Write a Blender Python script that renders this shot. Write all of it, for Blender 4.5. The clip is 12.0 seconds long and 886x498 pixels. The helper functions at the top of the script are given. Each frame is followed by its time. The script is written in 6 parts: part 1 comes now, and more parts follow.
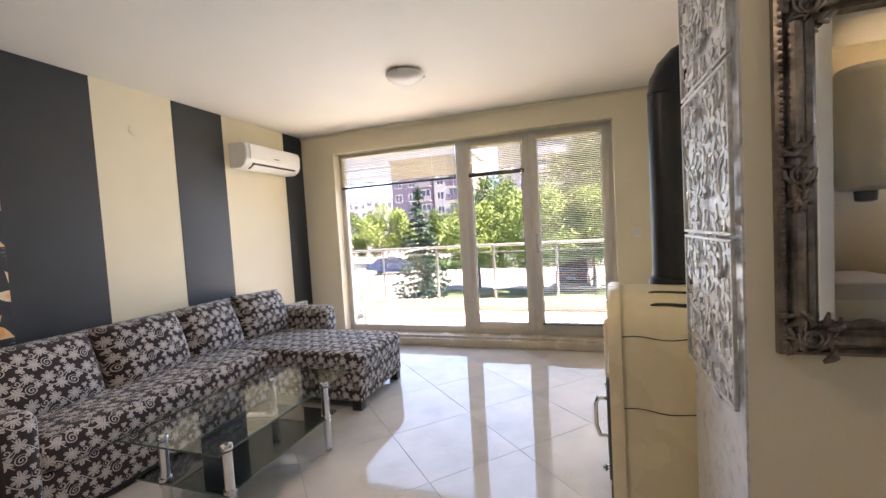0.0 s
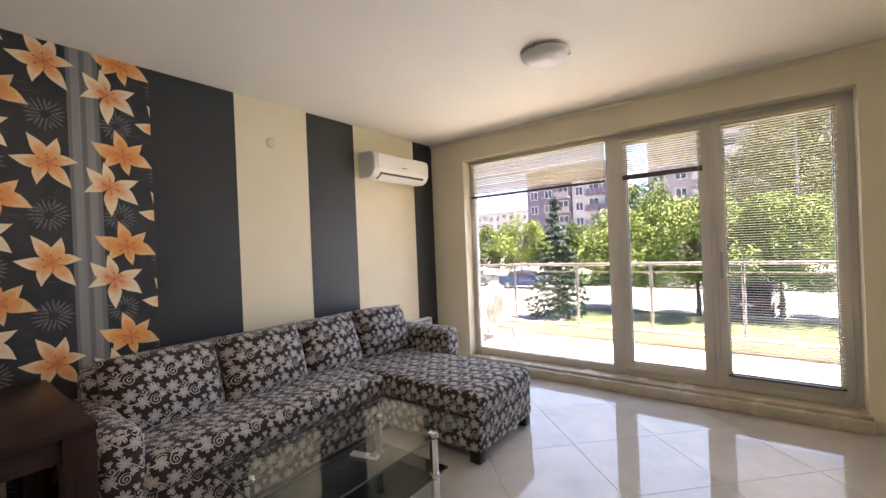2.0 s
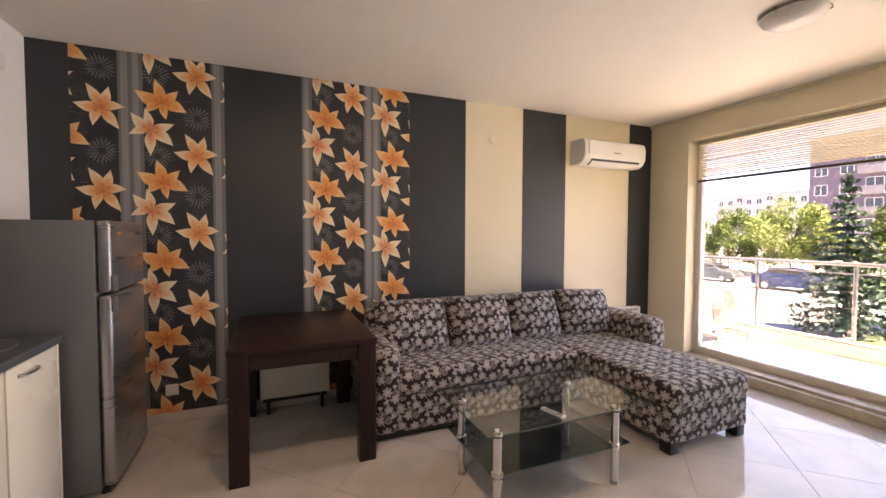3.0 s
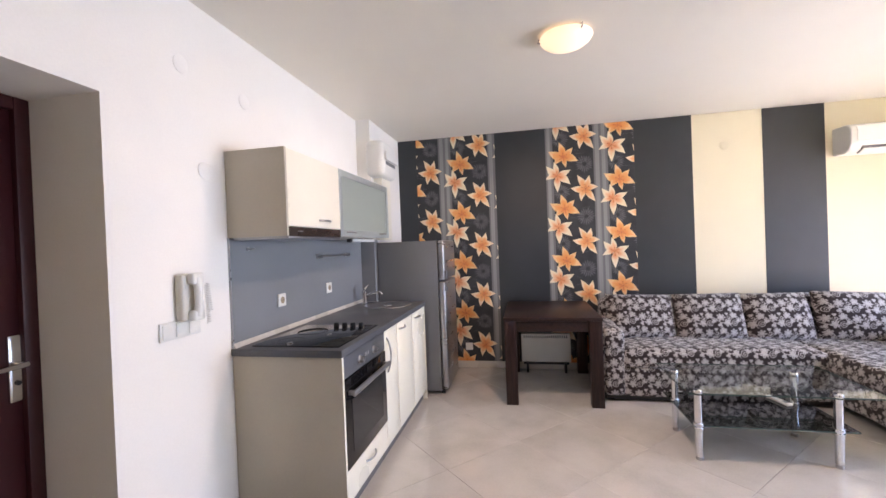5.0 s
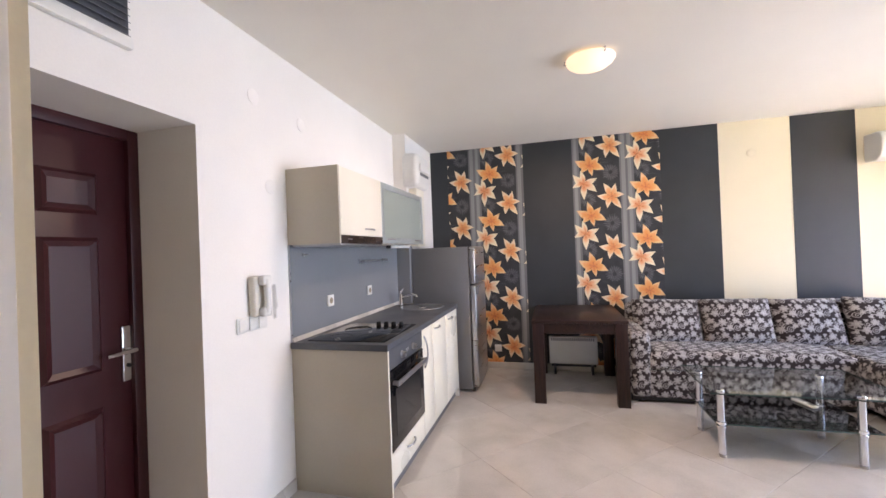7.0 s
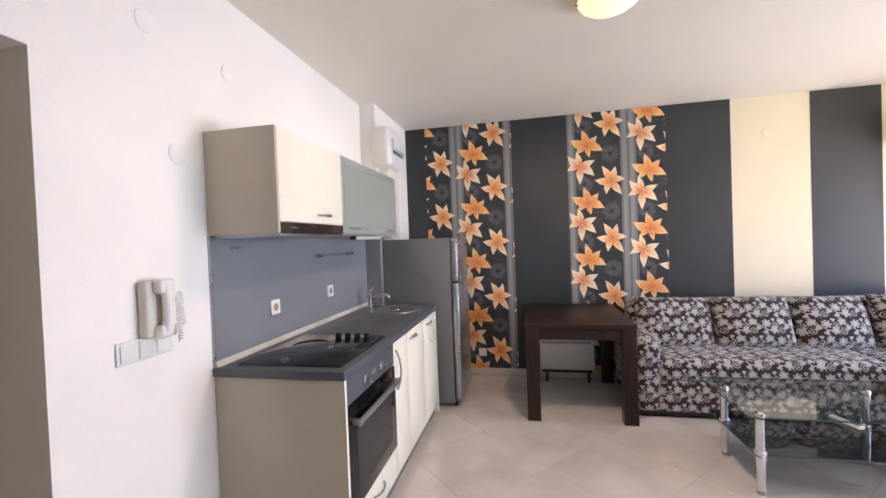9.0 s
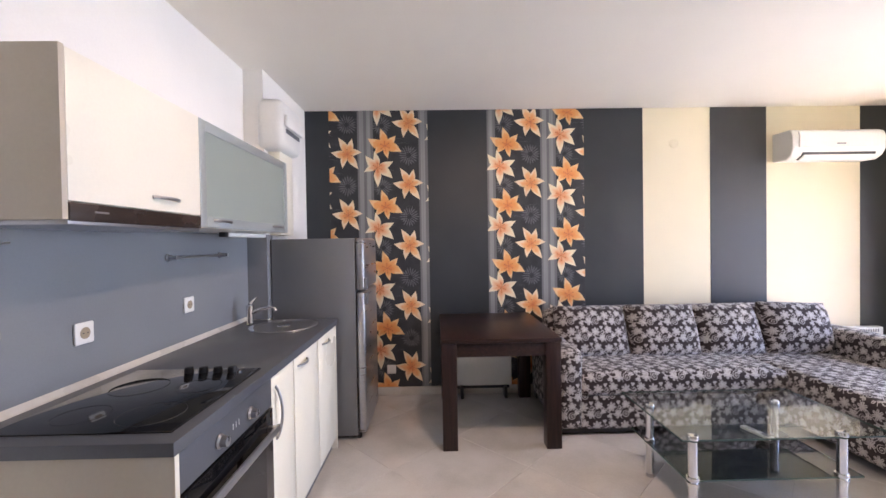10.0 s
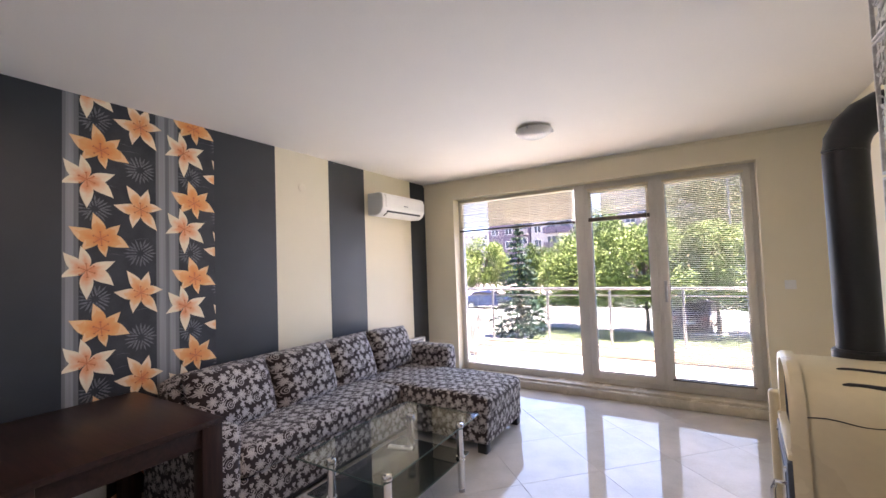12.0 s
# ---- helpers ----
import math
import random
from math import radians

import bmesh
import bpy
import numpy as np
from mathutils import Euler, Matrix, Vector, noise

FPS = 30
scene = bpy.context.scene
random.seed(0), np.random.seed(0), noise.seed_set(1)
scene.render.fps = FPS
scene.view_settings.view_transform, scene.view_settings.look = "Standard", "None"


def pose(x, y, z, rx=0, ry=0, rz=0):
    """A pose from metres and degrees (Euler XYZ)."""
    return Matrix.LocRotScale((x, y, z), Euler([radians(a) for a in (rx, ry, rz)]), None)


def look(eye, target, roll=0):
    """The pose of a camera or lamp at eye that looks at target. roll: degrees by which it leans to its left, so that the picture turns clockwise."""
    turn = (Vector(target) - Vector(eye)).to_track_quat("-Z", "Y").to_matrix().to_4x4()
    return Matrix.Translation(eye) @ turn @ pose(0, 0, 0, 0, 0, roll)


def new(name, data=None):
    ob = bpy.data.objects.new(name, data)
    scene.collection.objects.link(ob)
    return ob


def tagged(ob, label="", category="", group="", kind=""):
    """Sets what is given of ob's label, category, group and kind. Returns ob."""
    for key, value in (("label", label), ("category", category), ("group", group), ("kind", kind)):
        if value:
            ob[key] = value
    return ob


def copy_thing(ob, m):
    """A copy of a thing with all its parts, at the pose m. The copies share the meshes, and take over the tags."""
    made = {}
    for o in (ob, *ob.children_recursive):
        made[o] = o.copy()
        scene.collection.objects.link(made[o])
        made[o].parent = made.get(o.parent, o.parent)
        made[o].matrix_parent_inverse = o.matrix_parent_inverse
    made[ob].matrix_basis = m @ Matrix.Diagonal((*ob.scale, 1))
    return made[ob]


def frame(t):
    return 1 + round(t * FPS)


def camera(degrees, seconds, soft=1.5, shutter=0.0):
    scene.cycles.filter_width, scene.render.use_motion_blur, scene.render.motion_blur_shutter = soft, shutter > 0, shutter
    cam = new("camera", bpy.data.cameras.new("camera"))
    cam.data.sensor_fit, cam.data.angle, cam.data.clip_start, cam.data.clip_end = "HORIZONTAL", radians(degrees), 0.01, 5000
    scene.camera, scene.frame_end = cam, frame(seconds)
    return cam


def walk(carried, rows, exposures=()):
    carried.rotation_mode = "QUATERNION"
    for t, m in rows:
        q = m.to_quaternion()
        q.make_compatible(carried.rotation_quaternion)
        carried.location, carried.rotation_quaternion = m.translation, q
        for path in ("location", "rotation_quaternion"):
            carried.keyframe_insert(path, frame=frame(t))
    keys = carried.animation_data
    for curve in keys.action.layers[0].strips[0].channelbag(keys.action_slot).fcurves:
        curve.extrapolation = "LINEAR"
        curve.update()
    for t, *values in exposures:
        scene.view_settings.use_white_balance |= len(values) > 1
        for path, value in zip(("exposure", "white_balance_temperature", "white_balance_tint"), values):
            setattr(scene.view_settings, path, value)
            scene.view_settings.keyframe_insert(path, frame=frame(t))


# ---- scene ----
cam = camera(95.2, 12.0)
PATH = [
    (0, (0.203, 0.143, 1.344), (-0.431, 2.037, 1.246), -3.4),
    (0.5, (0.057, 0.406, 1.384), (-0.473, 2.333, 1.304), -3.6),
    (1, (-0.048, 0.648, 1.38), (-0.806, 2.499, 1.4), -1.9),
    (1.5, (-0.08, 0.734, 1.365), (-1.008, 2.505, 1.392), -2.0),
    (2, (-0.029, 0.673, 1.362), (-1.239, 2.266, 1.356), -2.4),
    (2.5, (0.146, 0.555, 1.384), (-1.41, 1.808, 1.29), -1.5),
    (3, (0.311, 0.531, 1.371), (-1.533, 1.302, 1.295), 0.2),
    (3.5, (0.525, 0.493, 1.404), (-1.437, 0.88, 1.404), -1.0),
    (5.5, (1.62, 0.491, 1.379), (-0.316, -0.013, 1.363), -1.7),
    (6, (1.701, 0.483, 1.396), (-0.223, -0.062, 1.412), -1.3),
    (6.5, (1.699, 0.488, 1.402), (-0.226, -0.053, 1.459), -1.8),
    (7, (1.651, 0.491, 1.39), (-0.281, -0.028, 1.404), -2.2),
    (9, (1.076, 0.338, 1.4), (-0.881, -0.073, 1.364), -2.2),
    (9.5, (0.834, 0.335, 1.391), (-1.131, -0.034, 1.391), -0.9),
    (10, (0.604, 0.273, 1.387), (-1.396, 0.304, 1.358), -0.9),
    (10.5, (0.36, 0.196, 1.371), (-1.476, 0.98, 1.255), -1.6),
    (11, (0.167, 0.179, 1.317), (-1.48, 1.312, 1.357), -0.7),
    (11.5, (0.038, 0.081, 1.416), (-1.307, 1.554, 1.56), -0.3),
    (12, (0.025, -0.099, 1.475), (-1.019, 1.605, 1.559), -2.1),
]
EXPOSURES = [
    (0, 5.9, 8000, 31), (1, 5.6, 8200, 31), (2.5, 5.6, 8600, 34), (3.0, 5.85, 9600, 42), (3.5, 6.2, 8800, 41), (5.5, 6.65, 7500, 36),
    (9.5, 6.62, 7600, 37), (10.5, 6.5, 6900, 38), (11.2, 6.2, 6700, 38), (12, 5.9, 7300, 37),
]
walk(cam, [(t, look(eye, target, roll)) for t, eye, target, roll in PATH], EXPOSURES)

# ---------------------------------------------------------------- world, sun, exposure
world = bpy.data.worlds.new("sky")
scene.world = world
world.use_nodes = True
wn = world.node_tree.nodes
sky = wn.new("ShaderNodeTexSky")
sky.sky_type = "NISHITA"
sky.sun_disc = False
sky.air_density, sky.dust_density, sky.ozone_density = 0.55, 0.2, 4.0
sky.sun_elevation, sky.sun_rotation = radians(68), radians(77)
wn["Background"].inputs[1].default_value = 0.05
world.node_tree.links.new(sky.outputs[0], wn["Background"].inputs[0])
sun = new("sun", bpy.data.lights.new("sun", "SUN"))
sun.data.energy, sun.data.angle, sun.data.color = 3.0, radians(0.5), (1, 0.95, 0.87)
sun.matrix_world = look((0, 0, 0), (-0.36, -0.08, -0.93))

# area lamp added outside the window, standing in for the sky's light
daylight = new("window_sky_fill", bpy.data.lights.new("window_sky_fill", "AREA"))
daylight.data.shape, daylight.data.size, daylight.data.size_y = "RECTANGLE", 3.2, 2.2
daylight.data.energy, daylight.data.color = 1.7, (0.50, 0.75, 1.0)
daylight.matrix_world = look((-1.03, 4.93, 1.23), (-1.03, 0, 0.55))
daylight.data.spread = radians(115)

# ---------------------------------------------------------------- materials


def nodes_of(name, rough=0.5, metal=0.0, color=(0.5, 0.5, 0.5), spec=0.5):
    m = bpy.data.materials.new(name)
    m.use_nodes = True
    b = m.node_tree.nodes["Principled BSDF"]
    b.inputs["Base Color"].default_value = (*color, 1)
    b.inputs["Roughness"].default_value = rough
    b.inputs["Metallic"].default_value = metal
    b.inputs["Specular IOR Level"].default_value = spec
    return m, m.node_tree.nodes, m.node_tree.links, b


def ramp(n, stops):
    r = n.new("ShaderNodeValToRGB")
    e = r.color_ramp.elements
    while len(e) < len(stops):
        e.new(0.5)
    for k, (p, c) in zip(e, stops):
        k.position, k.color = p, (*c, 1)
    return r


def worn(name, color, rough=0.5, metal=0.0, vary=0.06, scale=3.0, fine=60.0, bump=0.05, spec=0.5, stretch=(1, 1, 1)):
    """A painted or plain surface with stains at one scale and grain at another."""
    m, n, l, b = nodes_of(name, rough, metal, color, spec)
    tc = n.new("ShaderNodeTexCoord")
    mp = n.new("ShaderNodeMapping")
    mp.inputs["Scale"].default_value = stretch
    l.new(tc.outputs["Object"], mp.inputs[0])
    big, small = n.new("ShaderNodeTexNoise"), n.new("ShaderNodeTexNoise")
    big.inputs["Scale"].default_value, small.inputs["Scale"].default_value = scale, fine
    big.inputs["Detail"].default_value = 4
    l.new(mp.outputs[0], big.inputs[0]), l.new(mp.outputs[0], small.inputs[0])
    add = n.new("ShaderNodeMath")
    add.operation = "MULTIPLY_ADD"
    add.inputs[1].default_value = 0.35
    l.new(small.outputs[0], add.inputs[0]), l.new(big.outputs[0], add.inputs[2])
    lo = tuple(max(0, c * (1 - 2.2 * vary)) for c in color)
    hi = tuple(min(1, c * (1 + 1.6 * vary)) for c in color)
    r = ramp(n, [(0.35, lo), (0.95, hi)])
    l.new(add.outputs[0], r.inputs[0]), l.new(r.outputs[0], b.inputs["Base Color"])
    rr = n.new("ShaderNodeMapRange")
    rr.inputs[1].default_value, rr.inputs[2].default_value = 0.3, 0.8
    rr.inputs[3].default_value, rr.inputs[4].default_value = max(0, rough - 0.06), min(1, rough + 0.08)
    l.new(big.outputs[0], rr.inputs[0]), l.new(rr.outputs[0], b.inputs["Roughness"])
    if bump:
        bp = n.new("ShaderNodeBump")
        bp.inputs["Strength"].default_value, bp.inputs["Distance"].default_value = bump, 0.004
        l.new(small.outputs[0], bp.inputs["Height"]), l.new(bp.outputs[0], b.inputs["Normal"])
    return m


def thin_glass(name, tint=(0.95, 0.97, 0.96), gloss=0.04):
    """A pane: clear, with a mirror-like gloss that grows at grazing angles."""
    m = bpy.data.materials.new(name)
    m.use_nodes = True
    n, l = m.node_tree.nodes, m.node_tree.links
    n.remove(n["Principled BSDF"])
    t, g, mix, lw, pw, ma = (n.new(k) for k in ("ShaderNodeBsdfTransparent", "ShaderNodeBsdfGlossy", "ShaderNodeMixShader", "ShaderNodeLayerWeight", "ShaderNodeMath", "ShaderNodeMath"))
    t.inputs[0].default_value = (*tint, 1)
    g.inputs["Roughness"].default_value = 0.015
    lw.inputs[0].default_value = 0.5
    pw.operation, ma.operation = "POWER", "MULTIPLY_ADD"
    pw.inputs[1].default_value = 4.5
    ma.inputs[1].default_value, ma.inputs[2].default_value = 0.9, gloss
    l.new(lw.outputs["Facing"], pw.inputs[0]), l.new(pw.outputs[0], ma.inputs[0])
    l.new(ma.outputs[0], mix.inputs[0]), l.new(t.outputs[0], mix.inputs[1]), l.new(g.outputs[0], mix.inputs[2])
    l.new(mix.outputs[0], n["Material Output"].inputs[0])
    return m


CREAM = worn("cream_paint", (0.79, 0.71, 0.53), 0.75, vary=0.03, scale=1.2, fine=120, bump=0.08)
WALLW = worn("ivory_paint", (0.88, 0.85, 0.80), 0.75, vary=0.03, scale=1.2, fine=120, bump=0.08)
CEIL = worn("ceiling_paint", (0.83, 0.79, 0.71), 0.8, vary=0.02, scale=1.0, fine=90, bump=0.06)
BLACKP = worn("charcoal_wallpaper", (0.030, 0.034, 0.037), 0.45, vary=0.12, scale=2, fine=250, bump=0.15)
PVC = worn("white_pvc", (0.62, 0.58, 0.52), 0.35, vary=0.04, scale=3, fine=40, bump=0.02)
WHITE = worn("white_plastic", (0.78, 0.77, 0.73), 0.35, vary=0.03, scale=4, fine=60, bump=0.02)
CHROME = worn("chrome", (0.75, 0.75, 0.76), 0.12, 1.0, vary=0.05, scale=8, fine=90, bump=0.02)
STEEL = worn("brushed_steel", (0.42, 0.42, 0.43), 0.32, 0.9, vary=0.05, scale=3, fine=80, bump=0.05, stretch=(1, 1, 12))
GREYM = worn("grey_metal_paint", (0.20, 0.205, 0.215), 0.38, 0.5, vary=0.05, scale=2, fine=150, bump=0.04)
GRAPH = worn("graphite_laminate", (0.085, 0.09, 0.10), 0.35, vary=0.08, scale=3, fine=200, bump=0.05)
BACKSP = worn("grey_splashback", (0.205, 0.215, 0.228), 0.5, vary=0.05, scale=2, fine=150, bump=0.03)
BEIGE = worn("beige_laminate", (0.52, 0.46, 0.37), 0.45, vary=0.04, scale=2, fine=100, bump=0.03)
CREAMLAM = worn("cream_laminate", (0.82, 0.78, 0.66), 0.32, vary=0.03, scale=2, fine=90, bump=0.02)
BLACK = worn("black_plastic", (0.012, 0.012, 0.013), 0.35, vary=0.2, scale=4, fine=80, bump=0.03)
BLACKG = worn("black_glass", (0.008, 0.008, 0.009), 0.06, vary=0.2, scale=4, fine=30, bump=0.0)
PIPE = worn("matt_black_steel", (0.012, 0.012, 0.014), 0.45, 0.2, vary=0.2, scale=3, fine=120, bump=0.05)
ENAMEL = worn("cream_enamel", (0.74, 0.63, 0.41), 0.3, vary=0.04, scale=3, fine=40, bump=0.03)
STONE = worn("pale_marble", (0.55, 0.48, 0.38), 0.25, vary=0.1, scale=6, fine=50, bump=0.02)
SKIRT = worn("tile_plinth", (0.62, 0.58, 0.52), 0.3, vary=0.05, scale=4, fine=60, bump=0.02)
# the panes' grey tint is added to dim the bright view outdoors
PANE = thin_glass("view_dimming_glass", (0.52, 0.535, 0.54), 0.02)
MIRROR = nodes_of("mirror_glass", 0.01, 1.0, (0.86, 0.88, 0.87))[0]
CONC = worn("balcony_plaster", (0.52, 0.44, 0.33), 0.8, vary=0.08, scale=3, fine=60, bump=0.2)
BALTILE = worn("balcony_tile", (0.56, 0.535, 0.50), 0.5, vary=0.08, scale=3, fine=50, bump=0.05)

# ---------------------------------------------------------------- mesh helpers


def box(bm, x0, x1, y0, y1, z0, z1, bevel=0.0, seg=2, m=None):
    r = bmesh.ops.create_cube(bm, size=1)
    v = r["verts"]
    for p in v:
        p.co = Vector(((x0 + x1) / 2 + p.co.x * (x1 - x0), (y0 + y1) / 2 + p.co.y * (y1 - y0), (z0 + z1) / 2 + p.co.z * (z1 - z0)))
    if bevel:
        e = list({e for p in v for e in p.link_edges})
        r = bmesh.ops.bevel(bm, geom=e, offset=bevel, segments=seg, affect="EDGES", profile=0.5)
        v = list({p for f in r["faces"] for p in f.verts} | {p for p in v if p.is_valid})
    if m:
        bmesh.ops.transform(bm, matrix=m, verts=[p for p in v if p.is_valid])
    return v


def B(x0, x1, y0, y1, z0, z1, bevel=0.0, seg=2):
    bm = bmesh.new()
    box(bm, x0, x1, y0, y1, z0, z1, bevel, seg)
    return bm


def cyl(bm, p, q, r, r2=None, seg=20):
    p, q = Vector(p), Vector(q)
    d = q - p
    m = Matrix.Translation((p + q) / 2) @ d.to_track_quat("Z", "Y").to_matrix().to_4x4()
    return bmesh.ops.create_cone(bm, cap_ends=True, segments=seg, radius1=r, radius2=r if r2 is None else r2, depth=d.length, matrix=m)["verts"]


def C(p, q, r, r2=None, seg=20):
    bm = bmesh.new()
    cyl(bm, p, q, r, r2, seg)
    return bm


def tube(bm, pts, r, seg=10, cap=True):
    """A round bar along a line of points; r may be a list."""
    pts = [Vector(p) for p in pts]
    rs = r if isinstance(r, (list, tuple)) else [r] * len(pts)
    rings, up = [], None
    for i, p in enumerate(pts):
        d = (pts[min(i + 1, len(pts) - 1)] - pts[max(i - 1, 0)]).normalized()
        if up is None:
            up = Vector((0, 0, 1)) if abs(d.z) < 0.9 else Vector((1, 0, 0))
        a = d.cross(up).normalized()
        up = a.cross(d).normalized()
        rings.append([bm.verts.new(p + rs[i] * (math.cos(k * 2 * math.pi / seg) * a + math.sin(k * 2 * math.pi / seg) * up)) for k in range(seg)])
    for a, b in zip(rings, rings[1:]):
        for k in range(seg):
            bm.faces.new((a[k], a[(k + 1) % seg], b[(k + 1) % seg], b[k]))
    if cap:
        bm.faces.new(rings[0][::-1]), bm.faces.new(rings[-1])
    return bm


def T(pts, r, seg=10):
    return tube(bmesh.new(), pts, r, seg)


def lathe(prof, seg=28, m=None):
    """A turned solid: profile of (radius, height) about z."""
    bm = bmesh.new()
    rings = [[bm.verts.new((r * math.cos(k * 2 * math.pi / seg), r * math.sin(k * 2 * math.pi / seg), z)) for k in range(seg)] for r, z in prof]
    for a, b in zip(rings, rings[1:]):
        for k in range(seg):
            bm.faces.new((a[k], a[(k + 1) % seg], b[(k + 1) % seg], b[k]))
    bm.faces.new(rings[0][::-1]), bm.faces.new(rings[-1])
    if m:
        bmesh.ops.transform(bm, matrix=m, verts=bm.verts)
    return bm


def prism(outline, axis, a, b, bm=None):
    """A solid from an outline in two coordinates, pushed along the third axis from a to b."""
    bm = bm or bmesh.new()
    put = {"x": lambda u, v, w: (w, u, v), "y": lambda u, v, w: (u, w, v), "z": lambda u, v, w: (u, v, w)}[axis]
    lo = [bm.verts.new(put(u, v, a)) for u, v in outline]
    hi = [bm.verts.new(put(u, v, b)) for u, v in outline]
    n = len(lo)
    bm.faces.new(lo[::-1]), bm.faces.new(hi)
    for i in range(n):
        bm.faces.new((lo[i], lo[(i + 1) % n], hi[(i + 1) % n], hi[i]))
    return bm


def box_uv(bm, k=1.0):
    uv = bm.loops.layers.uv.verify()
    bm.normal_update()
    for f in bm.faces:
        n = f.normal
        ax = max(range(3), key=lambda i: abs(n[i]))
        for lp in f.loops:
            c = lp.vert.co
            lp[uv].uv = [(c.y, c.z), (c.x, c.z + 0.37), (c.x + 0.21, c.y)][ax]


def part(name, bm, material, parent=None, label="", smooth=35):
    me = bpy.data.meshes.new(name)
    bmesh.ops.recalc_face_normals(bm, faces=bm.faces)
    bm.to_mesh(me)
    bm.free()
    me.materials.append(material)
    if smooth:
        me.polygons.foreach_set("use_smooth", [True] * len(me.polygons))
        me.set_sharp_from_angle(angle=radians(smooth))
    ob = new(name, me)
    if parent:
        ob.parent = parent
    if label:
        ob["label"] = label
    return ob


def thing(name, at, label, category, group="", kind=""):
    ob = new(name)
    ob.empty_display_size = 0.1
    ob.matrix_basis = at if isinstance(at, Matrix) else Matrix.Translation(at)
    return tagged(ob, label, category, group, kind)


def setting(name, bm, material, label, category):
    return tagged(part(name, bm, material), label, category, kind="structure")


# ---------------------------------------------------------------- the room's shell
XW, XE, YS, YN, H = -3.10, 1.12, -1.04, 4.55, 2.60
XT, YT, YB = 0.565, 1.235, 1.67          # tiled pier: west face, south face, north face
XC, YC = 1.29, -0.14                     # corner of the bathroom block
XEND = 2.9
WX0, WX1, WZ0, WZ1 = -2.64, 0.575, 0.11, 2.35
TH = 0.25

bm = bmesh.new()
box(bm, XW - TH, XEND + TH, YS - 2.0, YN + TH, -0.25, -0.012)
floor = setting("floor", bm, worn("tile_grout", (0.60, 0.57, 0.52), 0.6), "grey grout bed under glossy cream floor tiles", "floor")
bm = bmesh.new()
box(bm, XW - TH, XEND + TH, YS - 2.0, YN + TH, H, H + 0.2)
setting("ceiling", bm, CEIL, "plain off-white painted plaster ceiling", "ceiling")
setting("wall_west", B(XW - TH, XW, YS - TH, YN + TH, 0, H), CREAM, "cream painted wall behind the sofa and wallpaper", "wall")
# north wall round the wide window
bm = bmesh.new()
box(bm, XW, WX0, YN, YN + TH, 0, H)
box(bm, WX1, XE + TH, YN, YN + TH, 0, H)
box(bm, WX0, WX1, YN, YN + TH, WZ1, H)
box(bm, WX0, WX1, YN, YN + TH, 0, WZ0)
setting("wall_north", bm, CREAM, "cream painted wall with a wide balcony window", "wall")
setting("wall_east", B(XE, XE + TH, YB, YN, 0, H), CREAM, "cream painted wall beside the stove", "wall")
setting("wall_pier", B(XT, XEND, YT, YB, 0, H), CREAM, "cream painted chimney wall end beside the stove", "wall")
# unseen end wall; both openings are added to light the hallway and bathroom
bm = bmesh.new()
box(bm, XEND, XEND + TH, YS - 0.9, -1.65, 0, H)
box(bm, XEND, XEND + TH, -1.65, -1.20, 0, 1.65)
box(bm, XEND, XEND + TH, -1.65, -1.20, 2.1, H)
box(bm, XEND, XEND + TH, -1.20, 0.50, 0, H)
box(bm, XEND, XEND + TH, 0.80, YT, 0, H)
box(bm, XEND, XEND + TH, 0.50, 0.80, 0, 1.62)
box(bm, XEND, XEND + TH, 0.50, 0.80, 2.0, H)
setting("wall_end", bm, CREAM, "unseen plain cream end wall with openings added to let daylight in", "wall")
# south wall with the entrance niche
NX0, NX1, NZ, NY = 0.175, 1.15, 2.008, -1.39
bm = bmesh.new()
box(bm, XW, NX0, YS - TH, YS, 0, H)
box(bm, NX1, XC, YS - TH, YS, 0, H)
box(bm, NX0, NX1, YS - TH, YS, NZ, H)
setting("wall_south", bm, WALLW, "ivory painted wall behind the kitchen units", "wall")
bm = bmesh.new()
box(bm, NX0 - 0.2, NX0, NY - 0.3, YS - TH, 0, H)
box(bm, NX1, NX1 + 0.2, NY - 0.3, YS - TH, 0, H)
box(bm, NX0, NX1, NY - 0.3, YS - TH, NZ, H)
box(bm, NX0 - 0.2, NX1 + 0.2, NY - 0.5, NY - 0.3, 0, H)
setting("wall_niche", bm, WALLW, "ivory painted deep reveal of the entrance", "wall")
# bathroom block beside the entrance
BO0, BO1, BOZ = 1.37, 2.30, 2.28
bm = bmesh.new()
box(bm, XC, BO0, YC - 0.12, YC, 0, H)
box(bm, BO1, XEND, YC - 0.12, YC, 0, H)
box(bm, BO0, BO1, YC - 0.12, YC, BOZ, H)
box(bm, XC, XC + 0.12, YS - 0.9, YC - 0.12, 0, H)
box(bm, XC + 0.12, XEND, YS - 0.9, YS - 0.78, 0, H)
setting("wall_bathroom", bm, CREAM, "cream painted wall with an open bathroom doorway", "wall")
LAMP_GLOW, LAMP_W = 0.009, 0.22

# ---------------------------------------------------------------- balcony window
win = thing("window_1", (0, 0, 0), "wide white plastic balcony window with three panes", "window", kind="structure")
FY0, FY1 = 4.69, 4.76
bm = bmesh.new()
box(bm, WX0 - 0.03, WX0 + 0.055, FY0, FY1, WZ0, WZ1, 0.006)
box(bm, WX1 - 0.05, WX1 + 0.02, FY0, FY1, WZ0, WZ1, 0.006)
box(bm, WX0 + 0.055, WX1 - 0.05, FY0 + 0.002, FY1, WZ1 - 0.05, WZ1 + 0.02, 0.006)
box(bm, WX0 + 0.055, WX1 - 0.05, FY0 + 0.002, FY1, WZ0 - 0.02, WZ0 + 0.07, 0.006)
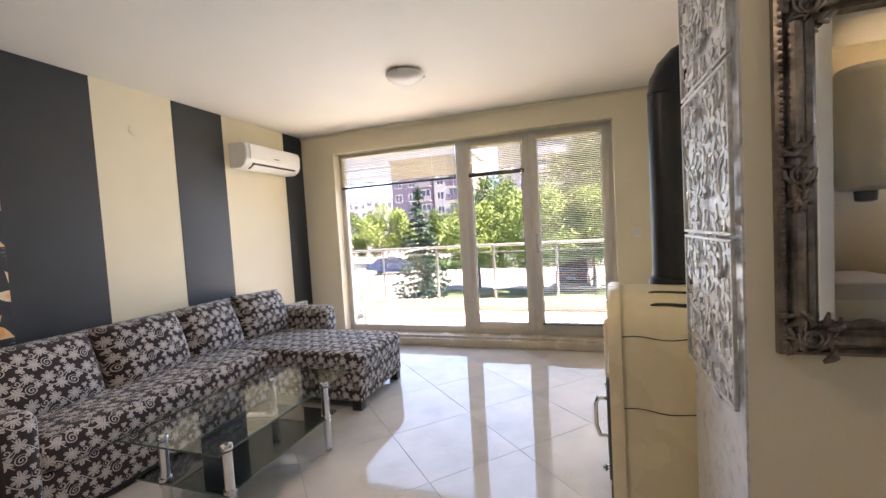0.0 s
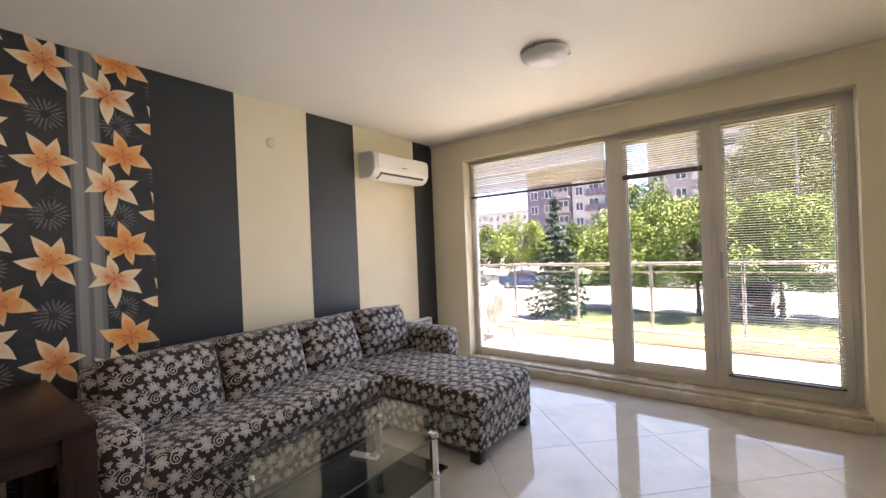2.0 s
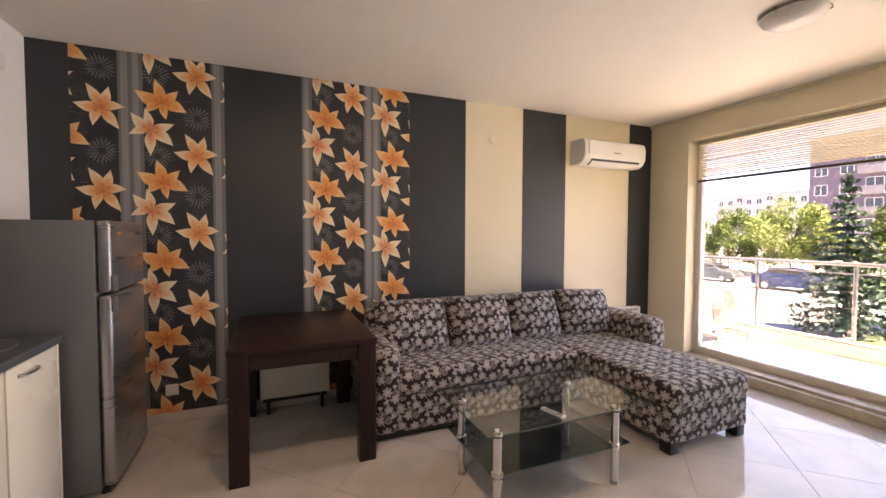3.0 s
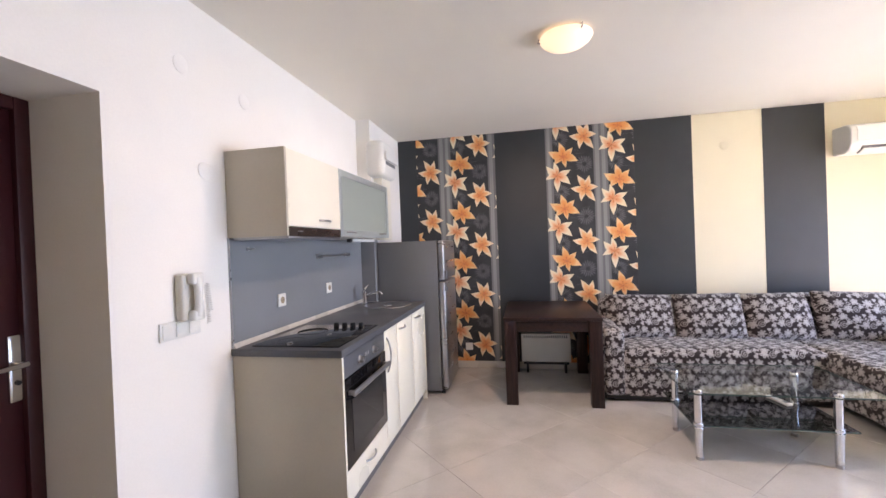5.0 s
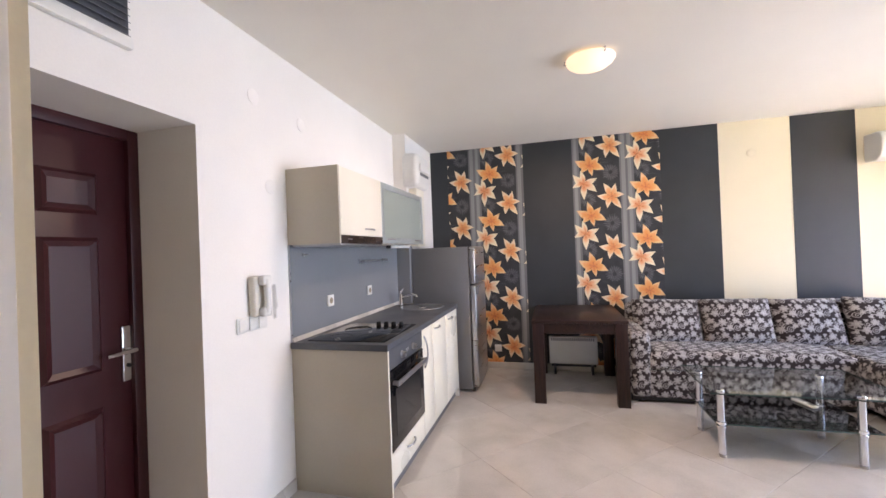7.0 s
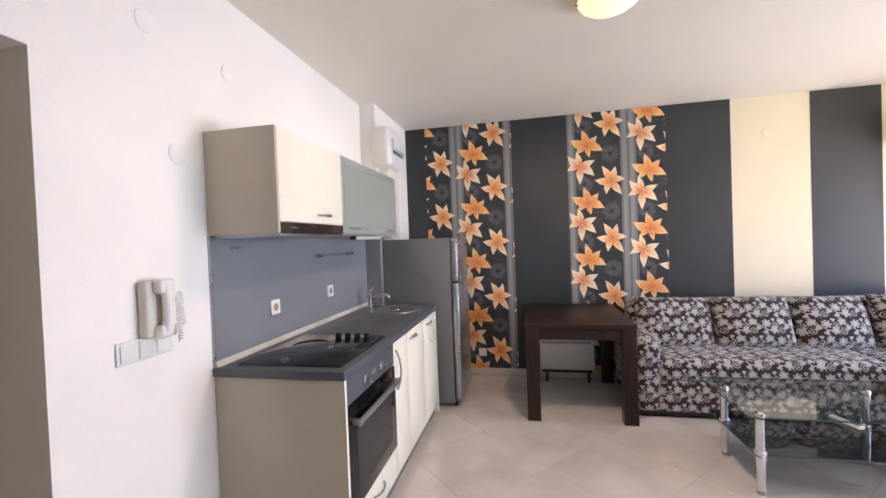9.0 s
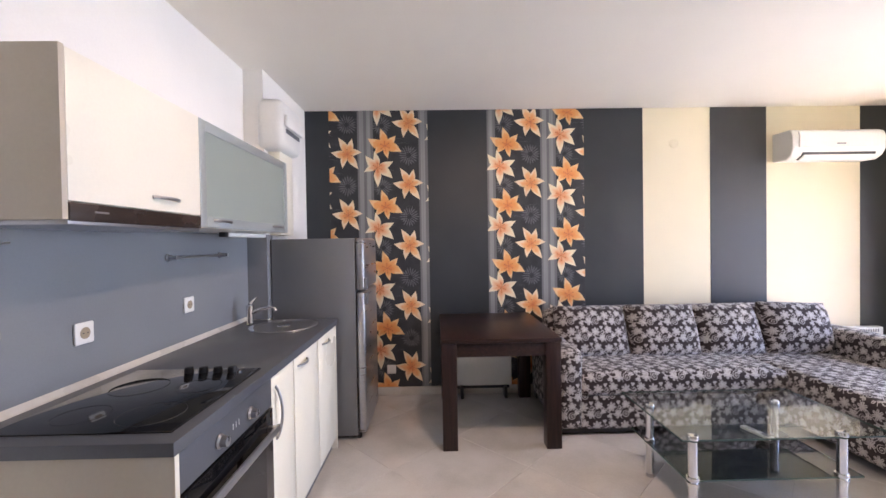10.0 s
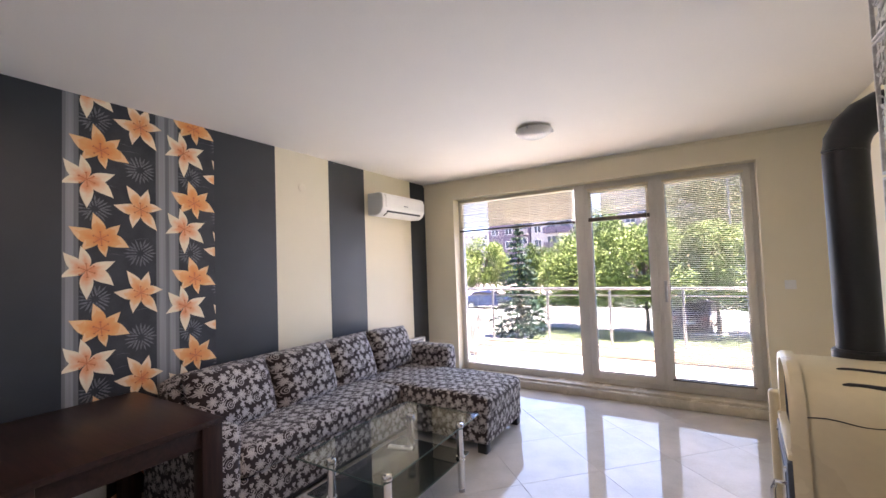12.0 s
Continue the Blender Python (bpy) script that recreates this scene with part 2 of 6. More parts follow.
box(bm, -1.10, -0.985, FY0 - 0.004, FY1, WZ0, WZ1, 0.006)
box(bm, -0.30, -0.235, FY0 - 0.004, FY1, WZ0, WZ1, 0.006)
part("window_frame", bm, PVC, win)


def sash(x0, x1, y, w=0.07):
    z0, z1 = WZ0 + 0.055, WZ1 - 0.04
    bm = bmesh.new()
    box(bm, x0, x0 + w, y - 0.03, y + 0.03, z0, z1, 0.008)
    box(bm, x1 - w, x1, y - 0.03, y + 0.03, z0, z1, 0.008)
    box(bm, x0 + w, x1 - w, y - 0.03, y + 0.03, z1 - w, z1, 0.008)
    box(bm, x0 + w, x1 - w, y - 0.03, y + 0.03, z0, z0 + w, 0.008)
    s = part("sash", bm, PVC, win)
    gasket = bmesh.new()
    for a, b, c, d in ((x0 + w, x0 + w + 0.006, z0 + w, z1 - w), (x1 - w - 0.006, x1 - w, z0 + w, z1 - w), (x0 + w, x1 - w, z0 + w, z0 + w + 0.006), (x0 + w, x1 - w, z1 - w - 0.006, z1 - w)):
        box(gasket, a, b, y - 0.015, y + 0.015, c, d)
    part("gasket", gasket, BLACK, s, "thin black rubber gasket")
    p = part("pane", B(x0 + w - 0.01, x1 - w + 0.01, y - 0.003, y + 0.003, z0 + w - 0.01, z1 - w + 0.01), PANE, s, smooth=0)
    p.visible_shadow = False
    return s


p = part("pane", B(WX0 + 0.05, -1.095, 4.722, 4.728, WZ0 + 0.06, WZ1 - 0.045), PANE, win, smooth=0)
p.visible_shadow = False
s2 = sash(-0.99, -0.285, 4.705)
s3 = sash(-0.25, 0.535, 4.705)
for s, hx in ((s3, -0.215),):
    bm = B(hx - 0.014, hx + 0.014, 4.66, 4.675, 1.10, 1.24, 0.005)
    box(bm, hx - 0.012, hx + 0.012, 4.635, 4.65, 1.02, 1.19, 0.006)
    cyl(bm, (hx, 4.64, 1.17), (hx, 4.675, 1.17), 0.011)
    part("window_handle", bm, STEEL, s, "satin steel lever handle")
bm = B(WX0 - 0.02, WX1 + 0.02, YN - 0.02, FY0, 0.085, WZ0 + 0.003, 0.008)
part("window_sill", bm, STONE, win, "pale stone threshold slab")
setting("threshold_step", B(WX0 - 0.46, WX1 + 0.02, YN - 0.07, YN + 0.01, 0.0, 0.088, 0.01), STONE, "pale stone step along the foot of the window", "step")


def blind(x0, x1, ztop, zbot, y, spacing, tilt, half, stack=0):
    b = thing("venetian_blind", (0, 0, 0), "cream metal venetian blind, " + ("fully lowered" if zbot < 1 else "mostly raised") + ", hung in the window", "blind", "venetian blinds on the window")
    part("headrail", B(x0, x1, y - 0.014, y + 0.014, ztop - 0.025, ztop, 0.003), SLAT, b)
    me = None
    n = int((ztop - 0.04 - zbot) / spacing)
    for i in range(n):
        z = ztop - 0.04 - i * spacing
        if me is None:
            bm = bmesh.new()
            ys = [(-half, -0.001), (0, 0.001), (half, -0.001)]
            rows = [[bm.verts.new((xx, yy, zz)) for yy, zz in ys] for xx in (x0 + 0.004, x1 - 0.004)]
            low = [[bm.verts.new((v.co.x, v.co.y, v.co.z - 0.0006)) for v in r] for r in rows]
            for k in range(2):
                bm.faces.new((rows[0][k], rows[0][k + 1], rows[1][k + 1], rows[1][k]))
                bm.faces.new((low[0][k], low[1][k], low[1][k + 1], low[0][k + 1]))
            o = part("slat", bm, SLAT, b)
            me = o.data
        else:
            o = new("slat", me)
            o.parent = b
        o.matrix_basis = pose(0, y, z, tilt + random.uniform(-0.6, 0.6), random.uniform(-0.04, 0.04), 0)
    h = 0.014 + stack
    part("bottom_rail", B(x0, x1, y - 0.012, y + 0.012, zbot - h, zbot, 0.003), BROWNRAIL, b, "brown bottom rail with gathered slats")
    for cx in (x0 + 0.12, x1 - 0.12):
        part("ladder_cord", C((cx, y - 0.011, zbot), (cx, y - 0.011, ztop - 0.02), 0.0009, seg=6), SLAT, b)
    bm = T([(x1 - 0.03, y - 0.018, ztop - 0.02), (x1 - 0.028, y - 0.02, zbot - 0.12)], 0.0012, 6)
    part("pull_cord", bm, SLAT, b)
    return b


SLAT = worn("cream_slat", (0.66, 0.58, 0.42), 0.4, vary=0.05, scale=5, fine=60, bump=0.0)
BROWNRAIL = worn("brown_rail", (0.09, 0.06, 0.04), 0.45, vary=0.1)
blind(WX0 + 0.03, -1.10, 2.325, 1.94, 4.668, 0.0195, -28, 0.0125, 0.01)
blind(-0.945, -0.325, 2.285, 1.955, 4.655, 0.0195, -13, 0.0125, 0.03)
blind(-0.20, 0.485, 2.285, 0.24, 4.655, 0.0195, -4, 0.0105)

# slim shadow-gap cornice where the ceiling meets the window wall
setting("trim", B(XW, XE, YN - 0.022, YN, H - 0.028, H - 0.002, 0.004), CREAM, "narrow cream plaster bead under the ceiling", "trim")

# ---------------------------------------------------------------- baseboards
bm = bmesh.new()
box(bm, XW, XW + 0.012, YS, YN - 0.07, 0, 0.075, 0.003)
box(bm, -0.45, NX0, YS, YS + 0.012, 0, 0.075, 0.003)
box(bm, WX1 + 0.02, XE, YN - 0.012, YN, 0, 0.075, 0.003)
box(bm, XE - 0.012, XE, YB, YN, 0, 0.075, 0.003)
box(bm, NX0, NX0 + 0.012, NY, YS, 0, 0.075, 0.003)
box(bm, XT, XEND, YT - 0.012, YT, 0, 0.075, 0.003)
setting("baseboard", bm, SKIRT, "low glossy beige tile baseboard", "baseboard")

# ---------------------------------------------------------------- wallpaper on the west wall
P_ = 0.556                                # repeat of the pattern, both ways


def clip(poly, y0, y1, z0, z1):
    for ax, lim, sgn in ((0, y0, 1), (0, y1, -1), (1, z0, 1), (1, z1, -1)):
        out = []
        for i, p in enumerate(poly):
            q = poly[(i + 1) % len(poly)]
            a, b = (p[ax] - lim) * sgn, (q[ax] - lim) * sgn
            if a >= 0:
                out.append(p)
            if (a >= 0) != (b >= 0):
                t = a / (a - b)
                out.append(tuple(p[k] + t * (q[k] - p[k]) for k in range(len(p))))
        poly = out
        if len(poly) < 3:
            return []
    return poly


def flat(polys, x, rect, per=0):
    """Printed shapes on the wall: polygons of (y, z, u, v), cut to the strip."""
    bm = bmesh.new()
    uv = bm.loops.layers.uv.verify()
    for k, poly in enumerate(polys):
        poly = clip(poly, *rect)
        if poly:
            lift = (k // per) * 0.00008 if per else 0
            vs = [bm.verts.new((x + lift * p[2], p[0], p[1])) for p in poly]
            f = bm.faces.new(vs)
            for lp, p in zip(f.loops, poly):
                lp[uv].uv = p[2:4]
    bmesh.ops.remove_doubles(bm, verts=bm.verts, dist=1e-6)
    return bm


def petal(cy, cz, ty, tz, wide, seed):
    """A pointed petal from the flower's heart to its tip, as a fan of strips; u runs along it, v across."""
    rng = random.Random(seed)
    d = Vector((ty, tz))
    n = Vector((-d.y, d.x)) * wide
    bend = n * rng.uniform(-0.25, 0.25)
    prof = [(0.0, 0.0), (0.14, 0.40), (0.28, 0.64), (0.42, 0.70), (0.58, 0.60), (0.75, 0.38), (0.90, 0.14), (1.0, 0.0)]
    c = Vector((cy, cz))
    pts = [(u, c + d * u + bend * math.sin(u * math.pi), w * 0.62) for u, w in prof]
    out = []
    for (u0, p0, w0), (u1, p1, w1) in zip(pts, pts[1:]):
        for s in (-1, 1):
            a, b = p0 + n * w0 * s, p1 + n * w1 * s
            out.append([(p0.x, p0.y, u0, 0.5), (a.x, a.y, u0, 0.5 + 0.5 * s), (b.x, b.y, u1, 0.5 + 0.5 * s), (p1.x, p1.y, u1, 0.5)])
    return out


LILY_A = ((-0.04, 0.16), (0.10, 0.094), (0.15, -0.055), (0.024, -0.115), (-0.097, -0.08), (-0.155, 0.07))
LILY_B = ((-0.03, 0.15), (0.143, 0.055), (0.135, -0.10), (0.0, -0.178), (-0.125, -0.04), (-0.11, 0.11))
LILY_C = ((-0.08, 0.15), (0.043, 0.14), (0.13, 0.012), (0.097, -0.14), (-0.046, -0.13), (-0.15, 0.015))


def printed_paper(name, m_stops, speck=0.05):
    m, n, l, b = nodes_of(name, 0.55)
    uv = n.new("ShaderNodeUVMap")
    sep = n.new("ShaderNodeSeparateXYZ")
    l.new(uv.outputs[0], sep.inputs[0])
    tc, no = n.new("ShaderNodeTexCoord"), n.new("ShaderNodeTexNoise")
    no.inputs["Scale"].default_value = 22
    l.new(tc.outputs["Object"], no.inputs[0])
    # distance from the middle vein
    ab = n.new("ShaderNodeMath")
    ab.operation = "SUBTRACT"
    ab.inputs[1].default_value = 0.5
    l.new(sep.outputs[1], ab.inputs[0])
    ab2 = n.new("ShaderNodeMath")
    ab2.operation = "ABSOLUTE"
    l.new(ab.outputs[0], ab2.inputs[0])
    s1, s2 = n.new("ShaderNodeMath"), n.new("ShaderNodeMath")
    s1.operation = s2.operation = "MULTIPLY_ADD"
    s1.inputs[1].default_value = 0.45
    l.new(ab2.outputs[0], s1.inputs[0]), l.new(sep.outputs[0], s1.inputs[2])
    s2.inputs[1].default_value = 0.5
    l.new(no.outputs[0], s2.inputs[0]), l.new(s1.outputs[0], s2.inputs[2])
    r = ramp(n, m_stops)
    l.new(s2.outputs[0], r.inputs[0]), l.new(r.outputs[0], b.inputs["Base Color"])
    return m


PRINT_A = printed_paper("orange_lily_print", [(0.25, (0.72, 0.17, 0.04)), (0.55, (0.84, 0.30, 0.08)), (0.95, (0.86, 0.42, 0.16)), (1.0, (0.88, 0.54, 0.27))])
PRINT_B = printed_paper("cream_lily_print", [(0.25, (0.74, 0.17, 0.05)), (0.55, (0.84, 0.36, 0.17)), (0.80, (0.86, 0.58, 0.36)), (1.0, (0.87, 0.73, 0.52))])
PRINT_C = printed_paper("peach_lily_print", [(0.25, (0.74, 0.17, 0.05)), (0.56, (0.85, 0.34, 0.12)), (0.85, (0.86, 0.50, 0.25)), (1.0, (0.87, 0.66, 0.44))])
PRINT_D = worn("grey_dahlia_print", (0.14, 0.145, 0.15), 0.55, vary=0.15, scale=30, fine=200)
PRINT_S = worn("rust_stamen_print", (0.60, 0.17, 0.06), 0.55, vary=0.1)
BAND = worn("grey_band_print", (0.17, 0.17, 0.17), 0.5, vary=0.12, scale=2, fine=90, bump=0.1, stretch=(1, 40, 0.6))
BAND2 = worn("pale_band_print", (0.27, 0.27, 0.265), 0.5, vary=0.10, scale=2, fine=90, bump=0.1, stretch=(1, 40, 0.6))
GROUND = worn("charcoal_floral_ground", (0.032, 0.032, 0.036), 0.5, vary=0.25, scale=9, fine=120, bump=0.1)


def stripe(y0, y1, label):
    w = thing("wallpaper_strip", (0, 0, 0), label, "wallpaper", "dark wallpaper strips")
    part("paper", B(XW - 0.001, XW + 0.003, y0, y1, 0.076, H - 0.001), BLACKP, w, smooth=0)


def floral(y0, y1, ya, label):
    """A floral strip; ya: where the heart of the orange lily lies."""
    w = thing("wallpaper_strip", (0, 0, 0), label, "wallpaper", "floral wallpaper strips")
    rect = (y0, y1, 0.076, H - 0.002)
    part("paper", B(XW - 0.001, XW + 0.002, y0, y1, 0.076, H - 0.001), GROUND, w, smooth=0)
    tw = []
    rng = random.Random(5)
    sq = lambda p, q: [(p, 0.0, 0, 0), (q, 0.0, 1, 0), (q, 2.7, 1, 1), (p, 2.7, 0, 1)]

    def put(name, polys, dx, mat, per=0):
        bm = flat(polys, XW + dx, rect, per)
        if len(bm.faces):
            return part(name, bm, mat, w, smooth=0)
        bm.free()

    for col in (-1, 0, 1):
        yc = ya + col * P_
        drop = 0.283 if col % 2 else 0.0
        put("grey_band", [sq(yc + 0.305, yc + 0.448)], 0.0024, BAND)
        put("pale_band", [sq(yc + 0.322, yc + 0.362)], 0.0027, BAND2)
        put("pale_band", [sq(yc + 0.388, yc + 0.425)], 0.0027, BAND2)
        for k in range(-1, 6):
            z = 2.278 + drop - k * P_
            for dy, dz, rad in ((0.212, -0.088, 0.092), (-0.03, -0.372, 0.088)):
                dh = []
                for ring, (cnt, ln) in enumerate(((20, 1.0), (15, 0.72), (10, 0.45))):
                    for i in range(cnt):
                        t = (i + 0.5 * ring) * 2 * math.pi / cnt
                        L = rad * ln * rng.uniform(0.9, 1.08)
                        d, n = Vector((math.cos(t), math.sin(t))), Vector((-math.sin(t), math.cos(t)))
                        o = Vector((yc + dy, z + dz))
                        q = [o + d * L * 0.45, o + d * L * 0.75 + n * 0.0055, o + d * L, o + d * L * 0.75 - n * 0.0055]
                        dh.append([(v.x, v.y, 0, 0) for v in q])
                put("dahlia", dh, 0.0028, PRINT_D, 15)
            for i in range(7):
                o = Vector((yc + rng.uniform(-0.1, 0.3), z + rng.uniform(-0.28, 0.28)))
                d = Vector((rng.uniform(0.05, 0.13), rng.uniform(-0.02, 0.02)))
                n = Vector((-d.y, d.x)).normalized() * 0.0012
                tw.append([(v.x, v.y, 0, 0) for v in (o - n, o + d * 0.5 + Vector((0, 0.006)) - n, o + d, o + d * 0.5 + Vector((0, 0.006)) + n)])
            for mat, shape, dy, dz, wide, dx in ((PRINT_C, LILY_C, 0.214, 0.205, 0.50, 0.0034), (PRINT_A, LILY_A, 0.0, 0.0, 0.55, 0.0044), (PRINT_B, LILY_B, -0.07, -0.195, 0.49, 0.0054)):
                pet, st = [], []
                for i, (ty, tz) in enumerate(shape):
                    pet += petal(yc + dy, z + dz, ty, tz, wide * (0.9 + 0.2 * ((i * 7) % 3) / 2), i + 31 * len(shape))
                for i in range(6):
                    t = 0.6 + i * 1.05
                    d, n = Vector((math.cos(t), math.sin(t))), Vector((-math.sin(t), math.cos(t))) * 0.0018
                    o = Vector((yc + dy, z + dz))
                    e = o + d * 0.042
                    st.append([(v.x, v.y, 0, 0) for v in (o - n, e - n, e + n, o + n)])
                    st.append([(v.x, v.y, 0, 0) for v in (e - n * 3 - d * 0.004, e + n * 3 - d * 0.004, e + n * 3 + d * 0.004, e - n * 3 + d * 0.004)])
                lily = put("lily", pet, dx, mat, 14)
                bm = flat(st, XW + dx + 0.0004, rect, 1)
                if lily and len(bm.faces):
                    part("stamen", bm, PRINT_S, lily, smooth=0)
                else:
                    bm.free()
    tagged(put("twigs", tw, 0.0032, PRINT_D), kind="stuff")


stripe(-0.905, -0.69, "plain charcoal wallpaper strip beside the fridge")
floral(-0.69, 0.205, -0.183, "dark wallpaper printed with orange and cream lilies")
stripe(0.205, 0.746, "plain charcoal wallpaper strip behind the table")
floral(0.746, 1.635, 0.93, "dark wallpaper printed with orange and cream lilies")
stripe(1.635, 2.18, "plain charcoal wallpaper strip behind the sofa")
stripe(2.806, 3.33, "plain charcoal wallpaper strip behind the sofa")
stripe(4.212, YN - 0.002, "plain charcoal wallpaper strip in the corner")

# ---------------------------------------------------------------- entrance door in its niche
WINE = worn("dark_red_door", (0.05, 0.007, 0.009), 0.38, vary=0.08, scale=3, fine=60, bump=0.05)
dr = thing("door_1", (0, 0, 0), "closed dark red six-panel entrance door", "door", kind="structure")
DY = NY
bm = bmesh.new()
box(bm, NX0, NX0 + 0.05, DY - 0.08, DY + 0.012, 0, NZ, 0.004)
box(bm, NX1 - 0.05, NX1, DY - 0.08, DY + 0.012, 0, NZ, 0.004)
box(bm, NX0 + 0.05, NX1 - 0.05, DY - 0.08, DY + 0.012, NZ - 0.05, NZ, 0.004)
part("door_frame", bm, WINE, dr)
leaf = part("door_leaf", B(NX0 + 0.05, NX1 - 0.05, DY - 0.06, DY - 0.012, 0.005, NZ - 0.05, 0.002), WINE, dr)
for px0, px1 in ((0.345, 0.57), (0.72, 0.945)):
    for pz0, pz1 in ((0.14, 0.78), (0.93, 1.51), (1.605, 1.785)):
        bm = bmesh.new()
        f = 0.04
        y = DY - 0.014
        outer = [(px0, pz0), (px1, pz0), (px1, pz1), (px0, pz1)]
        mid = [(px0 + f * 0.45, pz0 + f * 0.45), (px1 - f * 0.45, pz0 + f * 0.45), (px1 - f * 0.45, pz1 - f * 0.45), (px0 + f * 0.45, pz1 - f * 0.45)]
        inner = [(px0 + f, pz0 + f), (px1 - f, pz0 + f), (px1 - f, pz1 - f), (px0 + f, pz1 - f)]
        A = [bm.verts.new((a, y, b)) for a, b in outer]
        Bv = [bm.verts.new((a, y + 0.016, b)) for a, b in mid]
        Cv = [bm.verts.new((a, y + 0.006, b)) for a, b in inner]
        for i in range(4):
            j = (i + 1) % 4
            bm.faces.new((A[i], A[j], Bv[j], Bv[i])), bm.faces.new((Bv[i], Bv[j], Cv[j], Cv[i]))
        bm.faces.new(Cv)
        part("raised_panel", bm, WINE, leaf, smooth=0)
hx, hz = 0.245, 1.0
bm = B(hx - 0.026, hx + 0.026, DY - 0.014, DY + 0.002, hz - 0.14, hz + 0.11, 0.006)
plate = part("lock_plate", bm, CHROME, leaf, "chrome lock plate")
bm = T([(hx, DY, hz), (hx, DY + 0.045, hz), (hx + 0.02, DY + 0.05, hz), (hx + 0.12, DY + 0.045, hz - 0.004)], [0.011, 0.011, 0.010, 0.008], 12)
part("door_handle", bm, CHROME, leaf, "chrome lever handle")
part("lock_cylinder", C((hx, DY - 0.005, hz - 0.07), (hx, DY + 0.008, hz - 0.07), 0.009), BLACK, leaf)

# ---------------------------------------------------------------- bathroom doorway
bm = bmesh.new()
box(bm, BO0 - 0.055, BO0 + 0.002, YC - 0.14, YC + 0.012, 0, BOZ + 0.05, 0.004)
box(bm, BO1 - 0.02, BO1 + 0.05, YC - 0.14, YC + 0.012, 0, BOZ + 0.05, 0.004)
box(bm, BO0 + 0.002, BO1 - 0.02, YC - 0.14, YC + 0.012, BOZ - 0.02, BOZ + 0.05, 0.004)
setting("door_2", bm, WHITE, "white frame of the open bathroom doorway", "door")

# ---------------------------------------------------------------- chase in the kitchen corner, junction covers
setting("wall_chase", B(XW + 0.004, -2.21, YS, -0.905, 0, H), WALLW, "ivory boxed-in pipe chase beside the fridge", "wall")

# ---------------------------------------------------------------- woven sofa cloth


def math_node(n, l, op, a, b=None, c=None):
    k = n.new("ShaderNodeMath")
    k.operation = op
    for i, v in enumerate((a, b, c)):
        if v is None:
            continue
        if isinstance(v, (int, float)):
            k.inputs[i].default_value = v
        else:
            l.new(v, k.inputs[i])
    return k.outputs[0]


